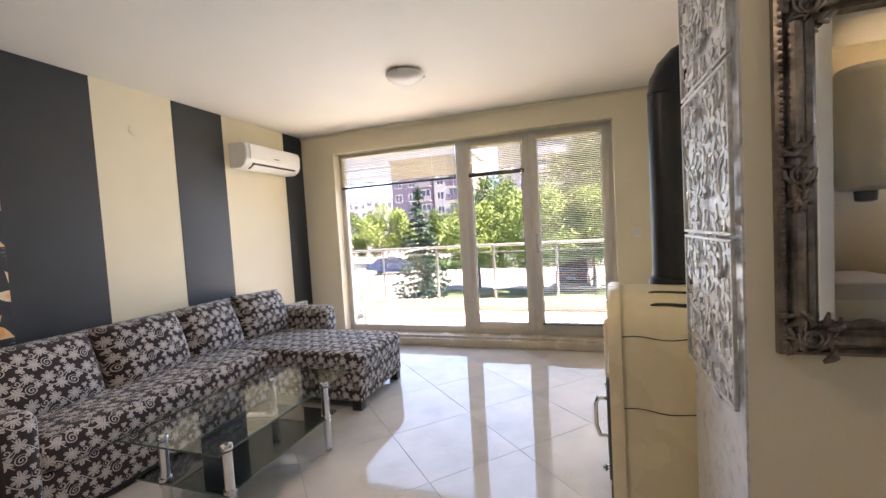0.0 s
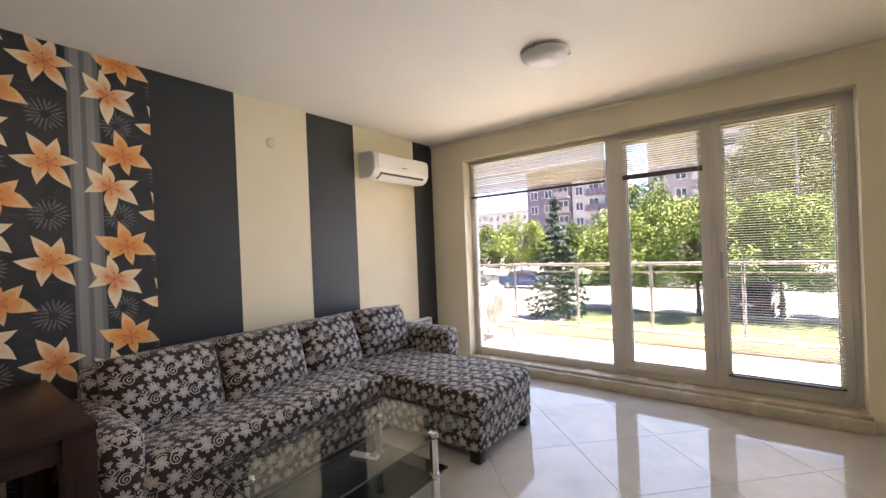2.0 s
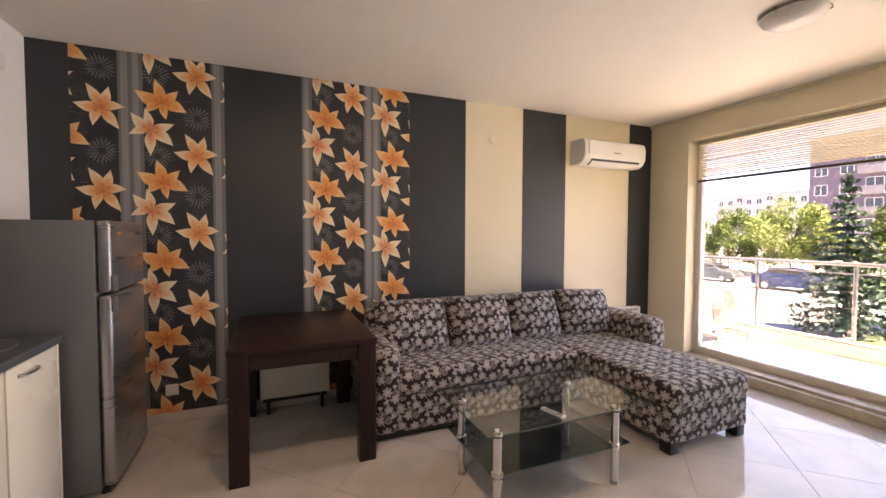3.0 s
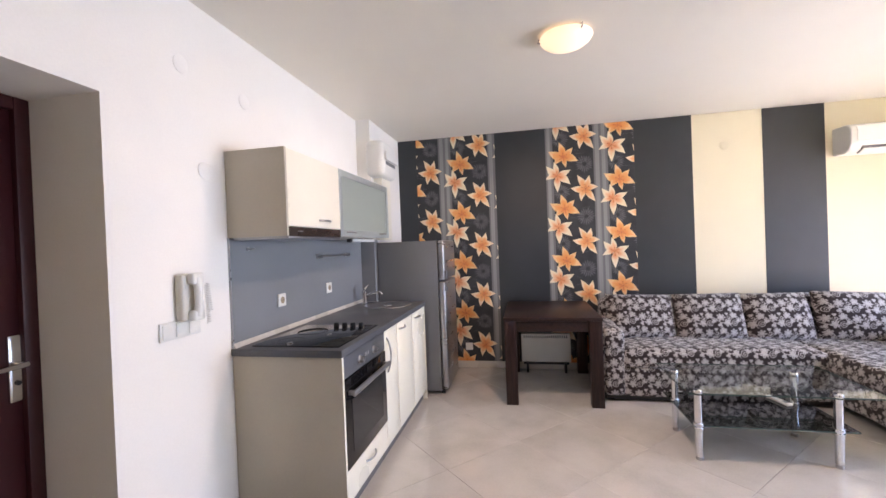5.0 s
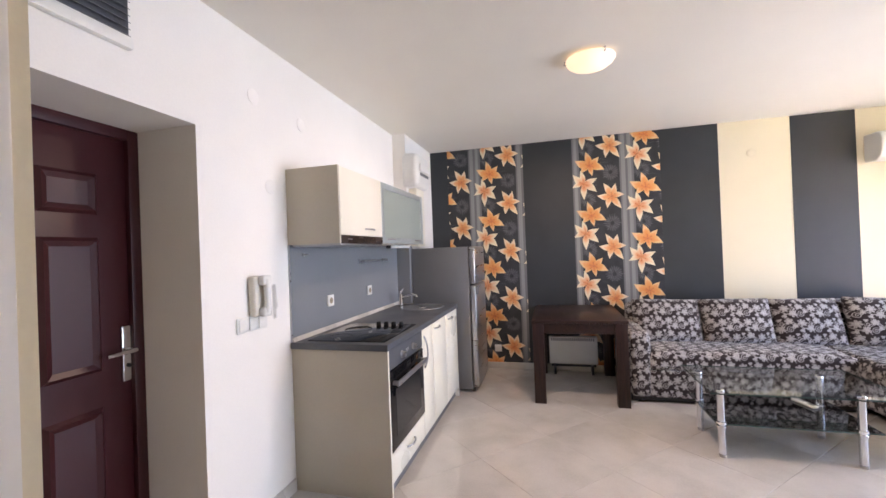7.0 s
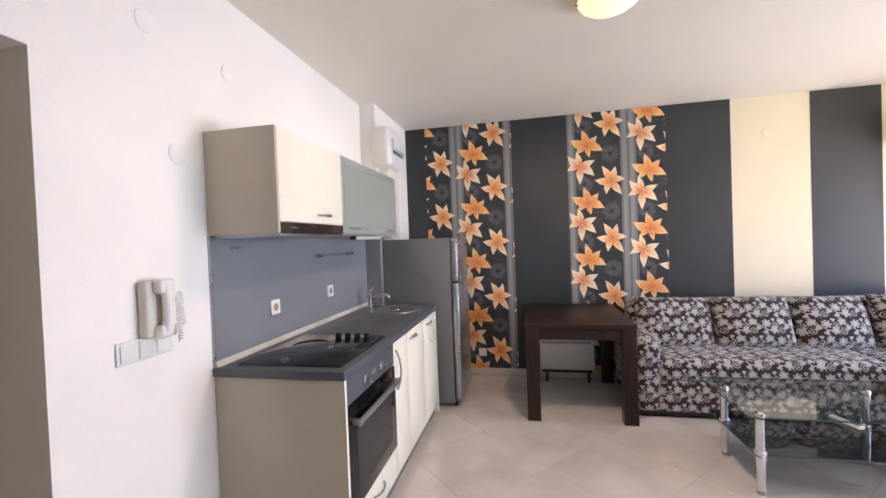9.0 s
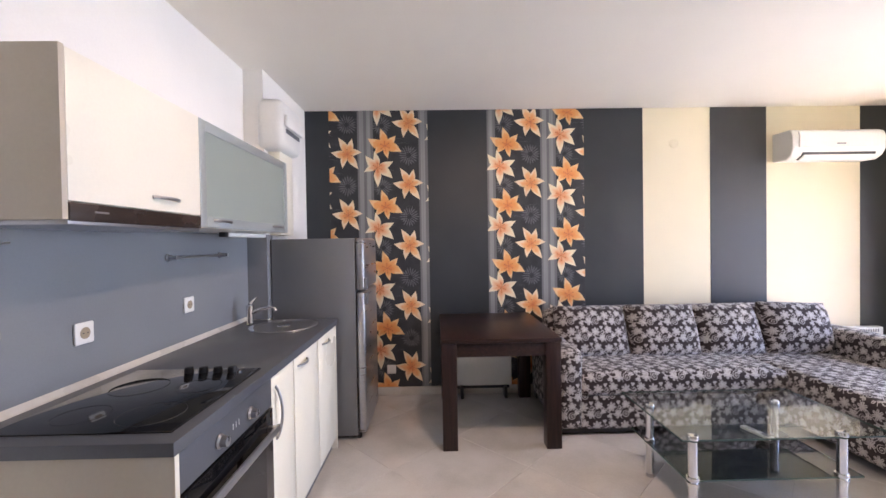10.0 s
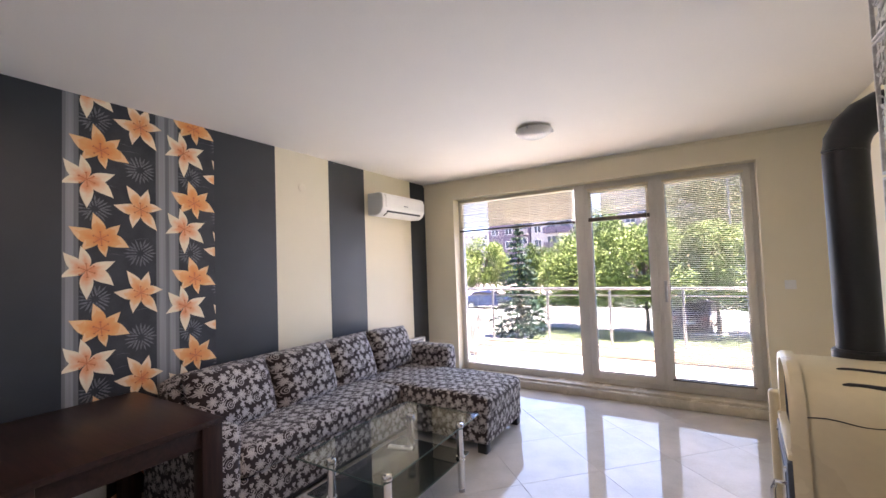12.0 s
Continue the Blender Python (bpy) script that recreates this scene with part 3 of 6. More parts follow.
def sofa_cloth():
    m, n, l, b = nodes_of("dark_jacquard", 0.85, 0, (0.02, 0.014, 0.015), 0.25)
    M = lambda op, a, b=None, c=None: math_node(n, l, op, a, b, c)
    uv = n.new("ShaderNodeUVMap")
    wob = n.new("ShaderNodeTexNoise")
    wob.inputs["Scale"].default_value = 9
    l.new(uv.outputs[0], wob.inputs[0])
    ws = n.new("ShaderNodeSeparateColor")
    l.new(wob.outputs["Color"], ws.inputs[0])
    sx = n.new("ShaderNodeSeparateXYZ")
    zoom = n.new("ShaderNodeVectorMath")
    zoom.operation = "SCALE"
    zoom.inputs["Scale"].default_value = 0.64
    l.new(uv.outputs[0], zoom.inputs[0]), l.new(zoom.outputs[0], sx.inputs[0])
    CW, CH = 0.125, 0.085                   # repeat of the woven sprig, rows half a repeat apart
    v = M("DIVIDE", M("MULTIPLY_ADD", ws.outputs[1], 0.012, sx.outputs[1]), CH)
    row = M("FLOOR", v)
    u = M("ADD", M("DIVIDE", M("MULTIPLY_ADD", ws.outputs[0], 0.012, sx.outputs[0]), CW), M("MULTIPLY", M("PINGPONG", row, 1.0), 0.5))
    x = M("MULTIPLY", M("SUBTRACT", M("FRACT", u), 0.5), CW)
    y = M("MULTIPLY", M("SUBTRACT", M("FRACT", v), 0.5), CH)

    def polar(cx, cy):
        dx, dy = M("SUBTRACT", x, cx), M("SUBTRACT", y, cy)
        return M("ARCTAN2", dy, dx), M("POWER", M("ADD", M("MULTIPLY", dx, dx), M("MULTIPLY", dy, dy)), 0.5)

    def blossom(cx, cy, R, k, ph):
        th, r = polar(cx, cy)
        lobes = M("ABSOLUTE", M("COSINE", M("MULTIPLY_ADD", th, k / 2, ph)))
        f = M("LESS_THAN", r, M("MULTIPLY_ADD", M("POWER", lobes, 0.9), R * 0.62, R * 0.38))
        notch = M("MULTIPLY", M("GREATER_THAN", lobes, 0.975), M("GREATER_THAN", r, R * 0.28))
        return M("MULTIPLY", f, M("SUBTRACT", 1.0, M("MULTIPLY", notch, 0.7)))

    def curl(cx, cy, R, pitch, ph):
        th, r = polar(cx, cy)
        turn = M("FRACT", M("ADD", M("MULTIPLY_ADD", th, 0.15915, ph), M("DIVIDE", r, pitch)))
        return M("MULTIPLY", M("LESS_THAN", M("ABSOLUTE", M("SUBTRACT", turn, 0.5)), 0.17), M("LESS_THAN", r, R))

    shapes = [blossom(-0.040, 0.012, 0.0235, 7, 0.4), blossom(-0.008, -0.020, 0.0215, 5, 1.1), blossom(0.028, 0.022, 0.0205, 5, 2.0),
              blossom(0.050, -0.006, 0.0145, 3, 0.2), blossom(-0.046, -0.030, 0.0135, 3, 1.4), blossom(-0.008, 0.032, 0.0105, 3, 2.4), curl(0.030, -0.022, 0.0175, 0.0085, 0.2), curl(-0.004, 0.012, 0.0115, 0.0085, 0.6)]
    stem = M("LESS_THAN", M("ABSOLUTE", M("SUBTRACT", y, M("MULTIPLY", M("SINE", M("MULTIPLY", x, 6.2832 / CW)), 0.020))), 0.0019)
    stalk = M("LESS_THAN", M("ABSOLUTE", M("SUBTRACT", x, M("MULTIPLY_ADD", M("SINE", M("MULTIPLY", y, 6.2832 / CH)), 0.012, 0.012))), 0.0015)
    mask = M("MAXIMUM", stem, stalk)
    for sh in shapes:
        mask = M("MAXIMUM", mask, sh)
    # weave
    wv = n.new("ShaderNodeTexNoise")
    wv.inputs["Scale"].default_value = 420
    l.new(uv.outputs[0], wv.inputs[0])
    mix = n.new("ShaderNodeMix")
    mix.data_type = "RGBA"
    l.new(mask, mix.inputs[0])
    dk = ramp(n, [(0.3, (0.022, 0.015, 0.015)), (0.7, (0.044, 0.030, 0.030))])
    lt = ramp(n, [(0.3, (0.37, 0.345, 0.335)), (0.7, (0.56, 0.525, 0.515))])
    l.new(wv.outputs[0], dk.inputs[0]), l.new(wv.outputs[0], lt.inputs[0])
    l.new(dk.outputs[0], mix.inputs[6]), l.new(lt.outputs[0], mix.inputs[7])
    l.new(mix.outputs[2], b.inputs["Base Color"])
    fold = n.new("ShaderNodeTexNoise")
    fold.inputs["Scale"].default_value, fold.inputs["Distortion"].default_value = 7, 1.2
    l.new(uv.outputs[0], fold.inputs[0])
    h = M("MULTIPLY_ADD", fold.outputs[0], 5.0, M("MULTIPLY_ADD", mask, 0.7, wv.outputs[0]))
    bp = n.new("ShaderNodeBump")
    bp.inputs["Strength"].default_value, bp.inputs["Distance"].default_value = 0.25, 0.002
    l.new(h, bp.inputs["Height"]), l.new(bp.outputs[0], b.inputs["Normal"])
    b.inputs["Sheen Weight"].default_value = 0.15
    return m


CLOTH = sofa_cloth()


def soft_box(x0, x1, y0, y1, z0, z1, r=0.05, bulge=0.0, lump=0.004, cuts=13, seed=0):
    """An upholstered block: rounded edges, a crowned top and a few soft lumps."""
    bm = bmesh.new()
    bmesh.ops.create_cube(bm, size=2)
    bmesh.ops.subdivide_edges(bm, edges=bm.edges[:], cuts=cuts, use_grid_fill=True)
    h = Vector(((x1 - x0) / 2, (y1 - y0) / 2, (z1 - z0) / 2))
    c = Vector(((x0 + x1) / 2, (y0 + y1) / 2, (z0 + z1) / 2))
    for v in bm.verts:
        q = v.co.copy()
        # crowd the grid towards the edges, where it bends
        p = Vector([math.copysign(abs(t) ** 0.55, t) * h[i] for i, t in enumerate(q)])
        k = Vector([max(-h[i] + r, min(h[i] - r, p[i])) for i in range(3)])
        d = p - k
        if d.length > 1e-6:
            p = k + d.normalized() * r
        if q.z > 0.5:
            p.z += bulge * (1 - q.x ** 4) * (1 - q.y ** 4)
        p += Vector((1, 1, 1)) * lump * noise.noise((p + c) * 6 + Vector((seed, 0, 0)))
        v.co = p + c
    box_uv(bm)
    return bm


def pillow(w, hgt, t, seed=0):
    """A plump back cushion standing in the yz plane, its face towards +x."""
    bm = bmesh.new()
    N = 18
    uv = bm.loops.layers.uv.verify()
    grids = []
    for side in (1, -1):
        g = []
        for i in range(N + 1):
            row = []
            for j in range(N + 1):
                u, v = -1 + 2 * i / N, -1 + 2 * j / N
                f = max(0.0, (1 - abs(u) ** 3.2)) ** 0.5 * max(0.0, (1 - abs(v) ** 3.2)) ** 0.5
                pinch = 1 - 0.06 * (u * u) * (1 - v * v) - 0.0
                pinch2 = 1 - 0.06 * (v * v) * (1 - u * u)
                x = side * t / 2 * (0.12 + 0.88 * f)
                x += 0.012 * noise.noise(Vector((u * 2.2 + seed * 3.1, v * 2.2, side * 4))) * f
                row.append(bm.verts.new((x, u * w / 2 * pinch2, hgt / 2 + v * hgt / 2 * pinch)))
            g.append(row)
        grids.append(g)
    off = seed * 0.137
    for g, s in zip(grids, (1, -1)):
        for i in range(N):
            for j in range(N):
                q = (g[i][j], g[i + 1][j], g[i + 1][j + 1], g[i][j + 1])
                f = bm.faces.new(q if s > 0 else q[::-1])
                for lp in f.loops:
                    lp[uv].uv = (lp.vert.co.y + off, lp.vert.co.z + off * 2)
    a, b = grids
    rim = [(i, 0) for i in range(N)] + [(N, j) for j in range(N)] + [(i, N) for i in range(N, 0, -1)] + [(0, j) for j in range(N, 0, -1)]
    for k in range(len(rim)):
        (i, j), (p, q) = rim[k], rim[(k + 1) % len(rim)]
        f = bm.faces.new((a[i][j], b[i][j], b[p][q], a[p][q]))
        for lp in f.loops:
            lp[uv].uv = (lp.vert.co.y + off, lp.vert.co.z + lp.vert.co.x)
    return bm


sofa = thing("corner_sofa", (0, 0, 0), "dark corner sofa in cream-flowered jacquard against the wall", "sofa")
SX, SY0, SY1 = -2.22, 1.11, 3.70
part("base", soft_box(-3.05, SX - 0.005, SY0 + 0.16, 2.785, 0.045, 0.30, 0.03, seed=1), CLOTH, sofa)
part("seat", soft_box(-2.95, SX + 0.012, SY0 + 0.165, 2.775, 0.285, 0.445, 0.045, 0.02, 0.008, cuts=17, seed=2), CLOTH, sofa)
ch = part("chaise", soft_box(-3.02, -1.39, 2.765, 3.505, 0.07, 0.30, 0.025, seed=4), CLOTH, sofa)
part("chaise_mattress", soft_box(-2.95, -1.378, 2.76, 3.51, 0.28, 0.43, 0.045, 0.02, 0.006, seed=5), CLOTH, sofa)
part("backrest", soft_box(-3.075, -2.83, SY0 + 0.1, SY1 - 0.10, 0.05, 0.795, 0.075, 0.012, 0.008, seed=6), CLOTH, sofa)
part("armrest", soft_box(-3.04, SX + 0.015, SY0, SY0 + 0.185, 0.045, 0.625, 0.06, 0.0, 0.006, seed=7), CLOTH, sofa)
part("armrest", soft_box(-3.04, -2.17, 3.50, SY1, 0.045, 0.645, 0.06, 0.0, 0.006, seed=8), CLOTH, sofa)
for fx, fy in ((-2.32, 1.17), (-2.32, 2.66), (-1.445, 2.815), (-1.445, 3.455), (-2.98, 1.17), (-2.98, 3.62), (-2.25, 3.62)):
    part("foot", B(fx - 0.04, fx + 0.04, fy - 0.04, fy + 0.04, 0, 0.075, 0.006), BLACK, sofa, "black block foot")
part("under_slab", B(-3.0, SX - 0.03, SY0 + 0.03, 3.48, 0.02, 0.05), BLACK, sofa, "black slab filling the gap under the seat")
for i, (y0, y1) in enumerate(((1.24, 1.85), (1.85, 2.42), (2.42, 2.96), (2.96, 3.50))):
    c = tagged(part("back_cushion", pillow(y1 - y0 - 0.012, 0.43, 0.25, i + 1), CLOTH), "plump back cushion in the sofa's flowered jacquard", "cushion", "back cushions on the sofa")
    c.matrix_basis = pose(-2.66 + 0.012 * (i % 2), (y0 + y1) / 2, 0.428, (-1.5, 1, 0.5, -2)[i], -21 + (0, 2, -1, 3)[i], (3, -1.5, 1, -4)[i])

# ---------------------------------------------------------------- dining table
def wood(name, dark, light, axis=(1, 14, 14)):
    m, n, l, b = nodes_of(name, 0.36, spec=0.35)
    tc, mp = n.new("ShaderNodeTexCoord"), n.new("ShaderNodeMapping")
    mp.inputs["Scale"].default_value = axis
    l.new(tc.outputs["Object"], mp.inputs[0])
    a, w = n.new("ShaderNodeTexNoise"), n.new("ShaderNodeTexNoise")
    a.inputs["Scale"].default_value, a.inputs["Detail"].default_value = 4, 8
    w.inputs["Scale"].default_value = 25
    l.new(mp.outputs[0], a.inputs[0]), l.new(mp.outputs[0], w.inputs[0])
    s = math_node(n, l, "MULTIPLY_ADD", w.outputs[0], 0.3, a.outputs[0])
    r = ramp(n, [(0.45, dark), (0.85, light)])
    l.new(s, r.inputs[0]), l.new(r.outputs[0], b.inputs["Base Color"])
    bp = n.new("ShaderNodeBump")
    bp.inputs["Strength"].default_value, bp.inputs["Distance"].default_value = 0.08, 0.001
    l.new(s, bp.inputs["Height"]), l.new(bp.outputs[0], b.inputs["Normal"])
    return m


WENGE = wood("wenge_wood", (0.013, 0.0055, 0.0045), (0.036, 0.015, 0.012))
WENGEV = wood("wenge_wood_upright", (0.013, 0.0055, 0.0045), (0.036, 0.015, 0.012), (14, 14, 1))
TX0, TX1, TY0, TY1, TZ = -3.06, -2.06, 0.29, 1.095, 0.745
tb = thing("dining_table", (0, 0, 0), "dark wenge wooden dining table pushed against the wall", "table")
part("tabletop", B(TX0, TX1, TY0, TY1, TZ - 0.028, TZ, 0.003), WENGE, tb)
for x in (TX0 + 0.05, TX1 - 0.05):
    for y in (TY0 + 0.055, TY1 - 0.055):
        part("leg", B(x - 0.044, x + 0.044, y - 0.05, y + 0.05, 0, TZ - 0.028, 0.003), WENGEV, tb)
for y in (TY0 + 0.03, TY1 - 0.03):
    part("apron", B(TX0 + 0.094, TX1 - 0.094, y - 0.012, y + 0.012, TZ - 0.12, TZ - 0.028, 0.002), WENGE, tb)
for x in (TX0 + 0.03, TX1 - 0.03):
    part("apron", B(x - 0.012, x + 0.012, TY0 + 0.105, TY1 - 0.105, TZ - 0.12, TZ - 0.028, 0.002), WENGE, tb)

# ---------------------------------------------------------------- glass coffee table
CG = thin_glass("clear_table_glass", (0.93, 0.965, 0.955), 0.05)
DG = thin_glass("smoked_table_glass", (0.30, 0.32, 0.33), 0.05)
EDGEG = worn("green_glass_edge", (0.05, 0.085, 0.078), 0.1, vary=0.1)
GX0, GX1, GY0, GY1 = -1.965, -1.325, 1.45, 2.51
gt = thing("coffee_table", (0, 0, 0), "low glass coffee table with chrome legs and smoked shelf", "table")


def plate_of_glass(name, mat, x0, x1, y0, y1, z, label):
    top = part(name, B(x0, x1, y0, y1, z, z + 0.008, 0.001), mat, gt, label, smooth=0)
    rim = bmesh.new()
    for a, b, c, d in ((x0 - 0.002, x0, y0, y1), (x1, x1 + 0.002, y0, y1), (x0, x1, y0 - 0.002, y0), (x0, x1, y1, y1 + 0.002)):
        box(rim, a, b, c, d, z, z + 0.008)
    part("glass_edge", rim, EDGEG, top, "green polished edge", smooth=0)


plate_of_glass("glass_top", CG, GX0, GX1, GY0, GY1, 0.405, "clear glass top")
plate_of_glass("glass_shelf", DG, GX0 + 0.06, GX1 - 0.005, GY0 + 0.03, GY1 - 0.16, 0.205, "smoked black glass shelf")
for x in (-1.735, -1.335):
    for y in (1.505, 2.245):
        lg = part("leg", C((x, y, 0.022), (x, y, 0.404), 0.0215, seg=24), CHROME, gt, "chrome tube leg")
        part("foot", C((x, y, 0.0), (x, y, 0.022), 0.0205, seg=24), STEEL, lg, "steel foot")
        part("cap", lathe([(0.026, 0.0), (0.027, 0.012), (0.024, 0.02), (0.012, 0.023)], 24, Matrix.Translation((x, y, 0.414))), CHROME, lg, "rounded chrome cap")
        for z in (0.19, 0.214):
            part("collar", C((x, y, z), (x, y, z + 0.014), 0.029, seg=24), CHROME, lg, "chrome collar")
rc = thing("remote_control", pose(-1.778, 2.176, 0.2135, 0, 0, 15.5), "white remote control lying on the smoked glass shelf", "remote")
part("body", B(-0.088, 0.088, -0.021, 0.021, 0.0, 0.017, 0.005), WHITE, rc)
part("display", B(0.03, 0.074, -0.015, 0.015, 0.0168, 0.0176), GREYM, rc, "grey display")
for i in range(4):
    for j in (-0.009, 0.009):
        part("button", B(-0.06 + i * 0.018, -0.05 + i * 0.018, j - 0.005, j + 0.005, 0.0165, 0.0185, 0.001), GREYM, rc)

# ---------------------------------------------------------------- split air conditioner over the sofa
ac = thing("air_conditioner", (0, 0, 0), "white split air conditioner mounted high on the wall", "air conditioner")
prof = [(0.0, 2.08), (0.14, 2.075), (0.195, 2.105), (0.225, 2.16), (0.228, 2.27), (0.21, 2.315), (0.17, 2.335), (0.0, 2.335)]
o = part("body", prism([(XW + a, z) for a, z in prof], "y", 3.385, 4.21), WHITE, ac)
bv = o.modifiers.new("round", "BEVEL")
bv.width, bv.segments, bv.limit_method, bv.angle_limit = 0.012, 3, "ANGLE", radians(50)
part("front_panel", prism([(XW + 0.229, 2.165), (XW + 0.236, 2.17), (XW + 0.236, 2.275), (XW + 0.222, 2.312), (XW + 0.215, 2.31), (XW + 0.229, 2.27)], "y", 3.435, 4.18), WHITE, ac)
part("air_outlet", prism([(XW + 0.15, 2.073), (XW + 0.20, 2.10), (XW + 0.215, 2.13), (XW + 0.205, 2.135), (XW + 0.14, 2.09)], "y", 3.48, 4.13), BLACK, ac, "dark outlet slot")
part("louvre", prism([(XW + 0.158, 2.066), (XW + 0.212, 2.098), (XW + 0.216, 2.108), (XW + 0.205, 2.106), (XW + 0.156, 2.074)], "y", 3.49, 4.12), WHITE, ac)
part("badge", B(XW + 0.2355, XW + 0.238, 3.76, 3.84, 2.195, 2.205), GREYM, ac, "small grey badge")

# ---------------------------------------------------------------- wall heaters
def heater(y0, y1, z0, z1, label):
    h = thing("panel_heater", (0, 0, 0), label, "heater", "white electric panel heaters")
    part("body", B(XW + 0.013, XW + 0.085, y0, y1, z0, z1, 0.006), WHITE, h)
    n = int((y1 - y0 - 0.04) / 0.022)
    for i in range(n):
        y = y0 + 0.025 + i * 0.022
        part("slot", B(XW + 0.083, XW + 0.0858, y, y + 0.013, z1 - 0.045, z1 - 0.015), GREYM, h)
    for y in (y0 + 0.06, y1 - 0.06):
        part("foot", B(XW + 0.015, XW + 0.14, y - 0.012, y + 0.012, 0.0, z0 + 0.004, 0.003), BLACK, h, "black foot")
    # black box that puts the shade below the heater into colour
    part("shadow_strip", B(XW + 0.02, XW + 0.07, y0 + 0.02, y1 - 0.02, z0 - 0.03, z0), BLACK, h, "black strip standing in for the shade under the heater")


heater(0.42, 0.93, 0.10, 0.40, "white electric panel heater on the wall under the table")
heater(3.82, 4.34, 0.10, 0.56, "white electric panel heater in the corner behind the sofa")

# ---------------------------------------------------------------- ceiling lamps
FROST = nodes_of("frosted_lamp_glass", 0.25, 0, (0.82, 0.80, 0.76))[0]
FROST.node_tree.nodes["Principled BSDF"].inputs["Transmission Weight"].default_value = 0.15
LIT = nodes_of("lit_lamp_glass", 0.3, 0, (0.9, 0.85, 0.75))[0]
LIT.node_tree.nodes["Principled BSDF"].inputs["Emission Color"].default_value = (1.0, 0.80, 0.48, 1)
LIT.node_tree.nodes["Principled BSDF"].inputs["Emission Strength"].default_value = LAMP_GLOW


def ceiling_lamp(x, y, lit):
    a = thing("ceiling_lamp", (x, y, H), ("lit" if lit else "unlit") + " frosted glass dome lamp on the ceiling", "lamp", "dome lamps on the ceiling")
    part("base_plate", C((0, 0, -0.02), (0, 0, 0.0), 0.12, seg=32), STEEL, a)
    prof = [(0.150, -0.014), (0.152, -0.020), (0.140, -0.039), (0.114, -0.058), (0.077, -0.073), (0.036, -0.081), (0.006, -0.083)]
    part("shade", lathe(prof, 40), LIT if lit else FROST, a, "frosted glass dome")
    for k in range(3):
        t = 0.5 + k * 2.0944
        c, s = math.cos(t), math.sin(t)
        bm = T([(0.11 * c, 0.11 * s, -0.008), (0.158 * c, 0.158 * s, -0.010), (0.160 * c, 0.160 * s, -0.026), (0.148 * c, 0.148 * s, -0.032)], 0.0055, 8)
        part("clip", bm, STEEL, a, "small steel clip")


ceiling_lamp(-1.05, 3.19, False)
ceiling_lamp(-1.10, 0.775, True)
bulb = new("ceiling_lamp_light", bpy.data.lights.new("ceiling_lamp_light", "AREA"))
bulb.data.shape, bulb.data.size = "DISK", 0.22
bulb.data.energy, bulb.data.color = LAMP_W, (1.0, 0.88, 0.70)
bulb.location = (-1.10, 0.775, H - 0.09)

# ---------------------------------------------------------------- kitchen run
WT = 0.882
KX0, KX1, KF = -2.17, -0.455, -0.425


def bow(x0, x1, z0, z1, y, out=0.028, r=0.006, flatr=False):
    """A bowed bar handle."""
    pts = []
    for i in range(13):
        t = i / 12
        pts.append((x0 + (x1 - x0) * t, y + out * math.sin(math.pi * t) ** 0.7, z0 + (z1 - z0) * t))
    return T(pts, r, 8)


side = tagged(part("side_panel", B(-0.472, KX1, YS + 0.003, KF + 0.004, 0, WT - 0.04, 0.001), BEIGE), "beige laminate end panel of the kitchen run", "panel")
ed = part("edge_band", B(-0.472, KX1 + 0.001, KF + 0.004, KF + 0.006, 0.0, WT - 0.04), CREAMLAM, side, "pale edge banding")


def base_unit(x0, x1, label):
    u = thing("base_cabinet", (0, 0, 0), label, "cabinet", "kitchen base cabinets")
    part("carcass", B(x0 + 0.001, x1 - 0.001, YS + 0.01, KF - 0.022, 0.08, WT - 0.041), BEIGE, u)
    part("plinth", B(x0 + 0.001, x1 - 0.001, KF - 0.05, KF - 0.035, 0.0, 0.08), GREYM, u, "grey plinth")
    return u


u = base_unit(-1.345, -1.08, "narrow cream kitchen base cabinet with a bow handle")
d = part("door", B(-1.342, -1.083, KF - 0.02, KF, 0.085, WT - 0.045, 0.002), CREAMLAM, u)
part("handle", bow(-1.125, -1.125, 0.56, 0.79, KF), STEEL, d, "steel bow handle")
for x0, x1, hx in ((-1.742, -1.35, -1.47), (-2.14, -1.748, -1.90)):
    u = base_unit(x0, x1, "cream kitchen base cabinet with a bow handle")
    d = part("door", B(x0 + 0.003, x1 - 0.003, KF - 0.02, KF, 0.085, WT - 0.045, 0.002), CREAMLAM, u)
    part("handle", bow(hx - 0.07, hx + 0.07, 0.79, 0.79, KF, 0.024), STEEL, d, "steel bow handle")
tagged(part("end_panel", B(-2.165, -2.146, YS + 0.2, KF, 0, WT - 0.04, 0.001), CREAMLAM), "cream end panel between cabinets and fridge", "panel")
# built-in oven over a drawer
u = base_unit(-1.078, -0.474, "beige kitchen base unit housing the oven")
dw = part("drawer", B(-1.075, -0.477, KF - 0.02, KF, 0.085, 0.25, 0.002), CREAMLAM, u, "cream drawer front")
part("handle", bow(-0.86, -0.72, 0.185, 0.185, KF, 0.024), STEEL, dw, "steel bow handle")
ov = thing("oven", (0, 0, 0), "black built-in electric oven with steel handle", "oven")
part("control_panel", B(-1.075, -0.477, KF - 0.02, KF + 0.004, 0.725, WT - 0.043, 0.003), GRAPH, ov)
od = part("oven_door", B(-1.075, -0.477, KF - 0.02, KF + 0.008, 0.262, 0.718, 0.004), BLACKG, ov)
part("door_window", B(-1.0, -0.55, KF + 0.0082, KF + 0.0095, 0.33, 0.60), nodes_of("oven_window", 0.05, 0, (0.02, 0.02, 0.022))[0], od, "dark glass window")
bm = B(-1.05, -0.50, KF + 0.035, KF + 0.05, 0.632, 0.662, 0.006)
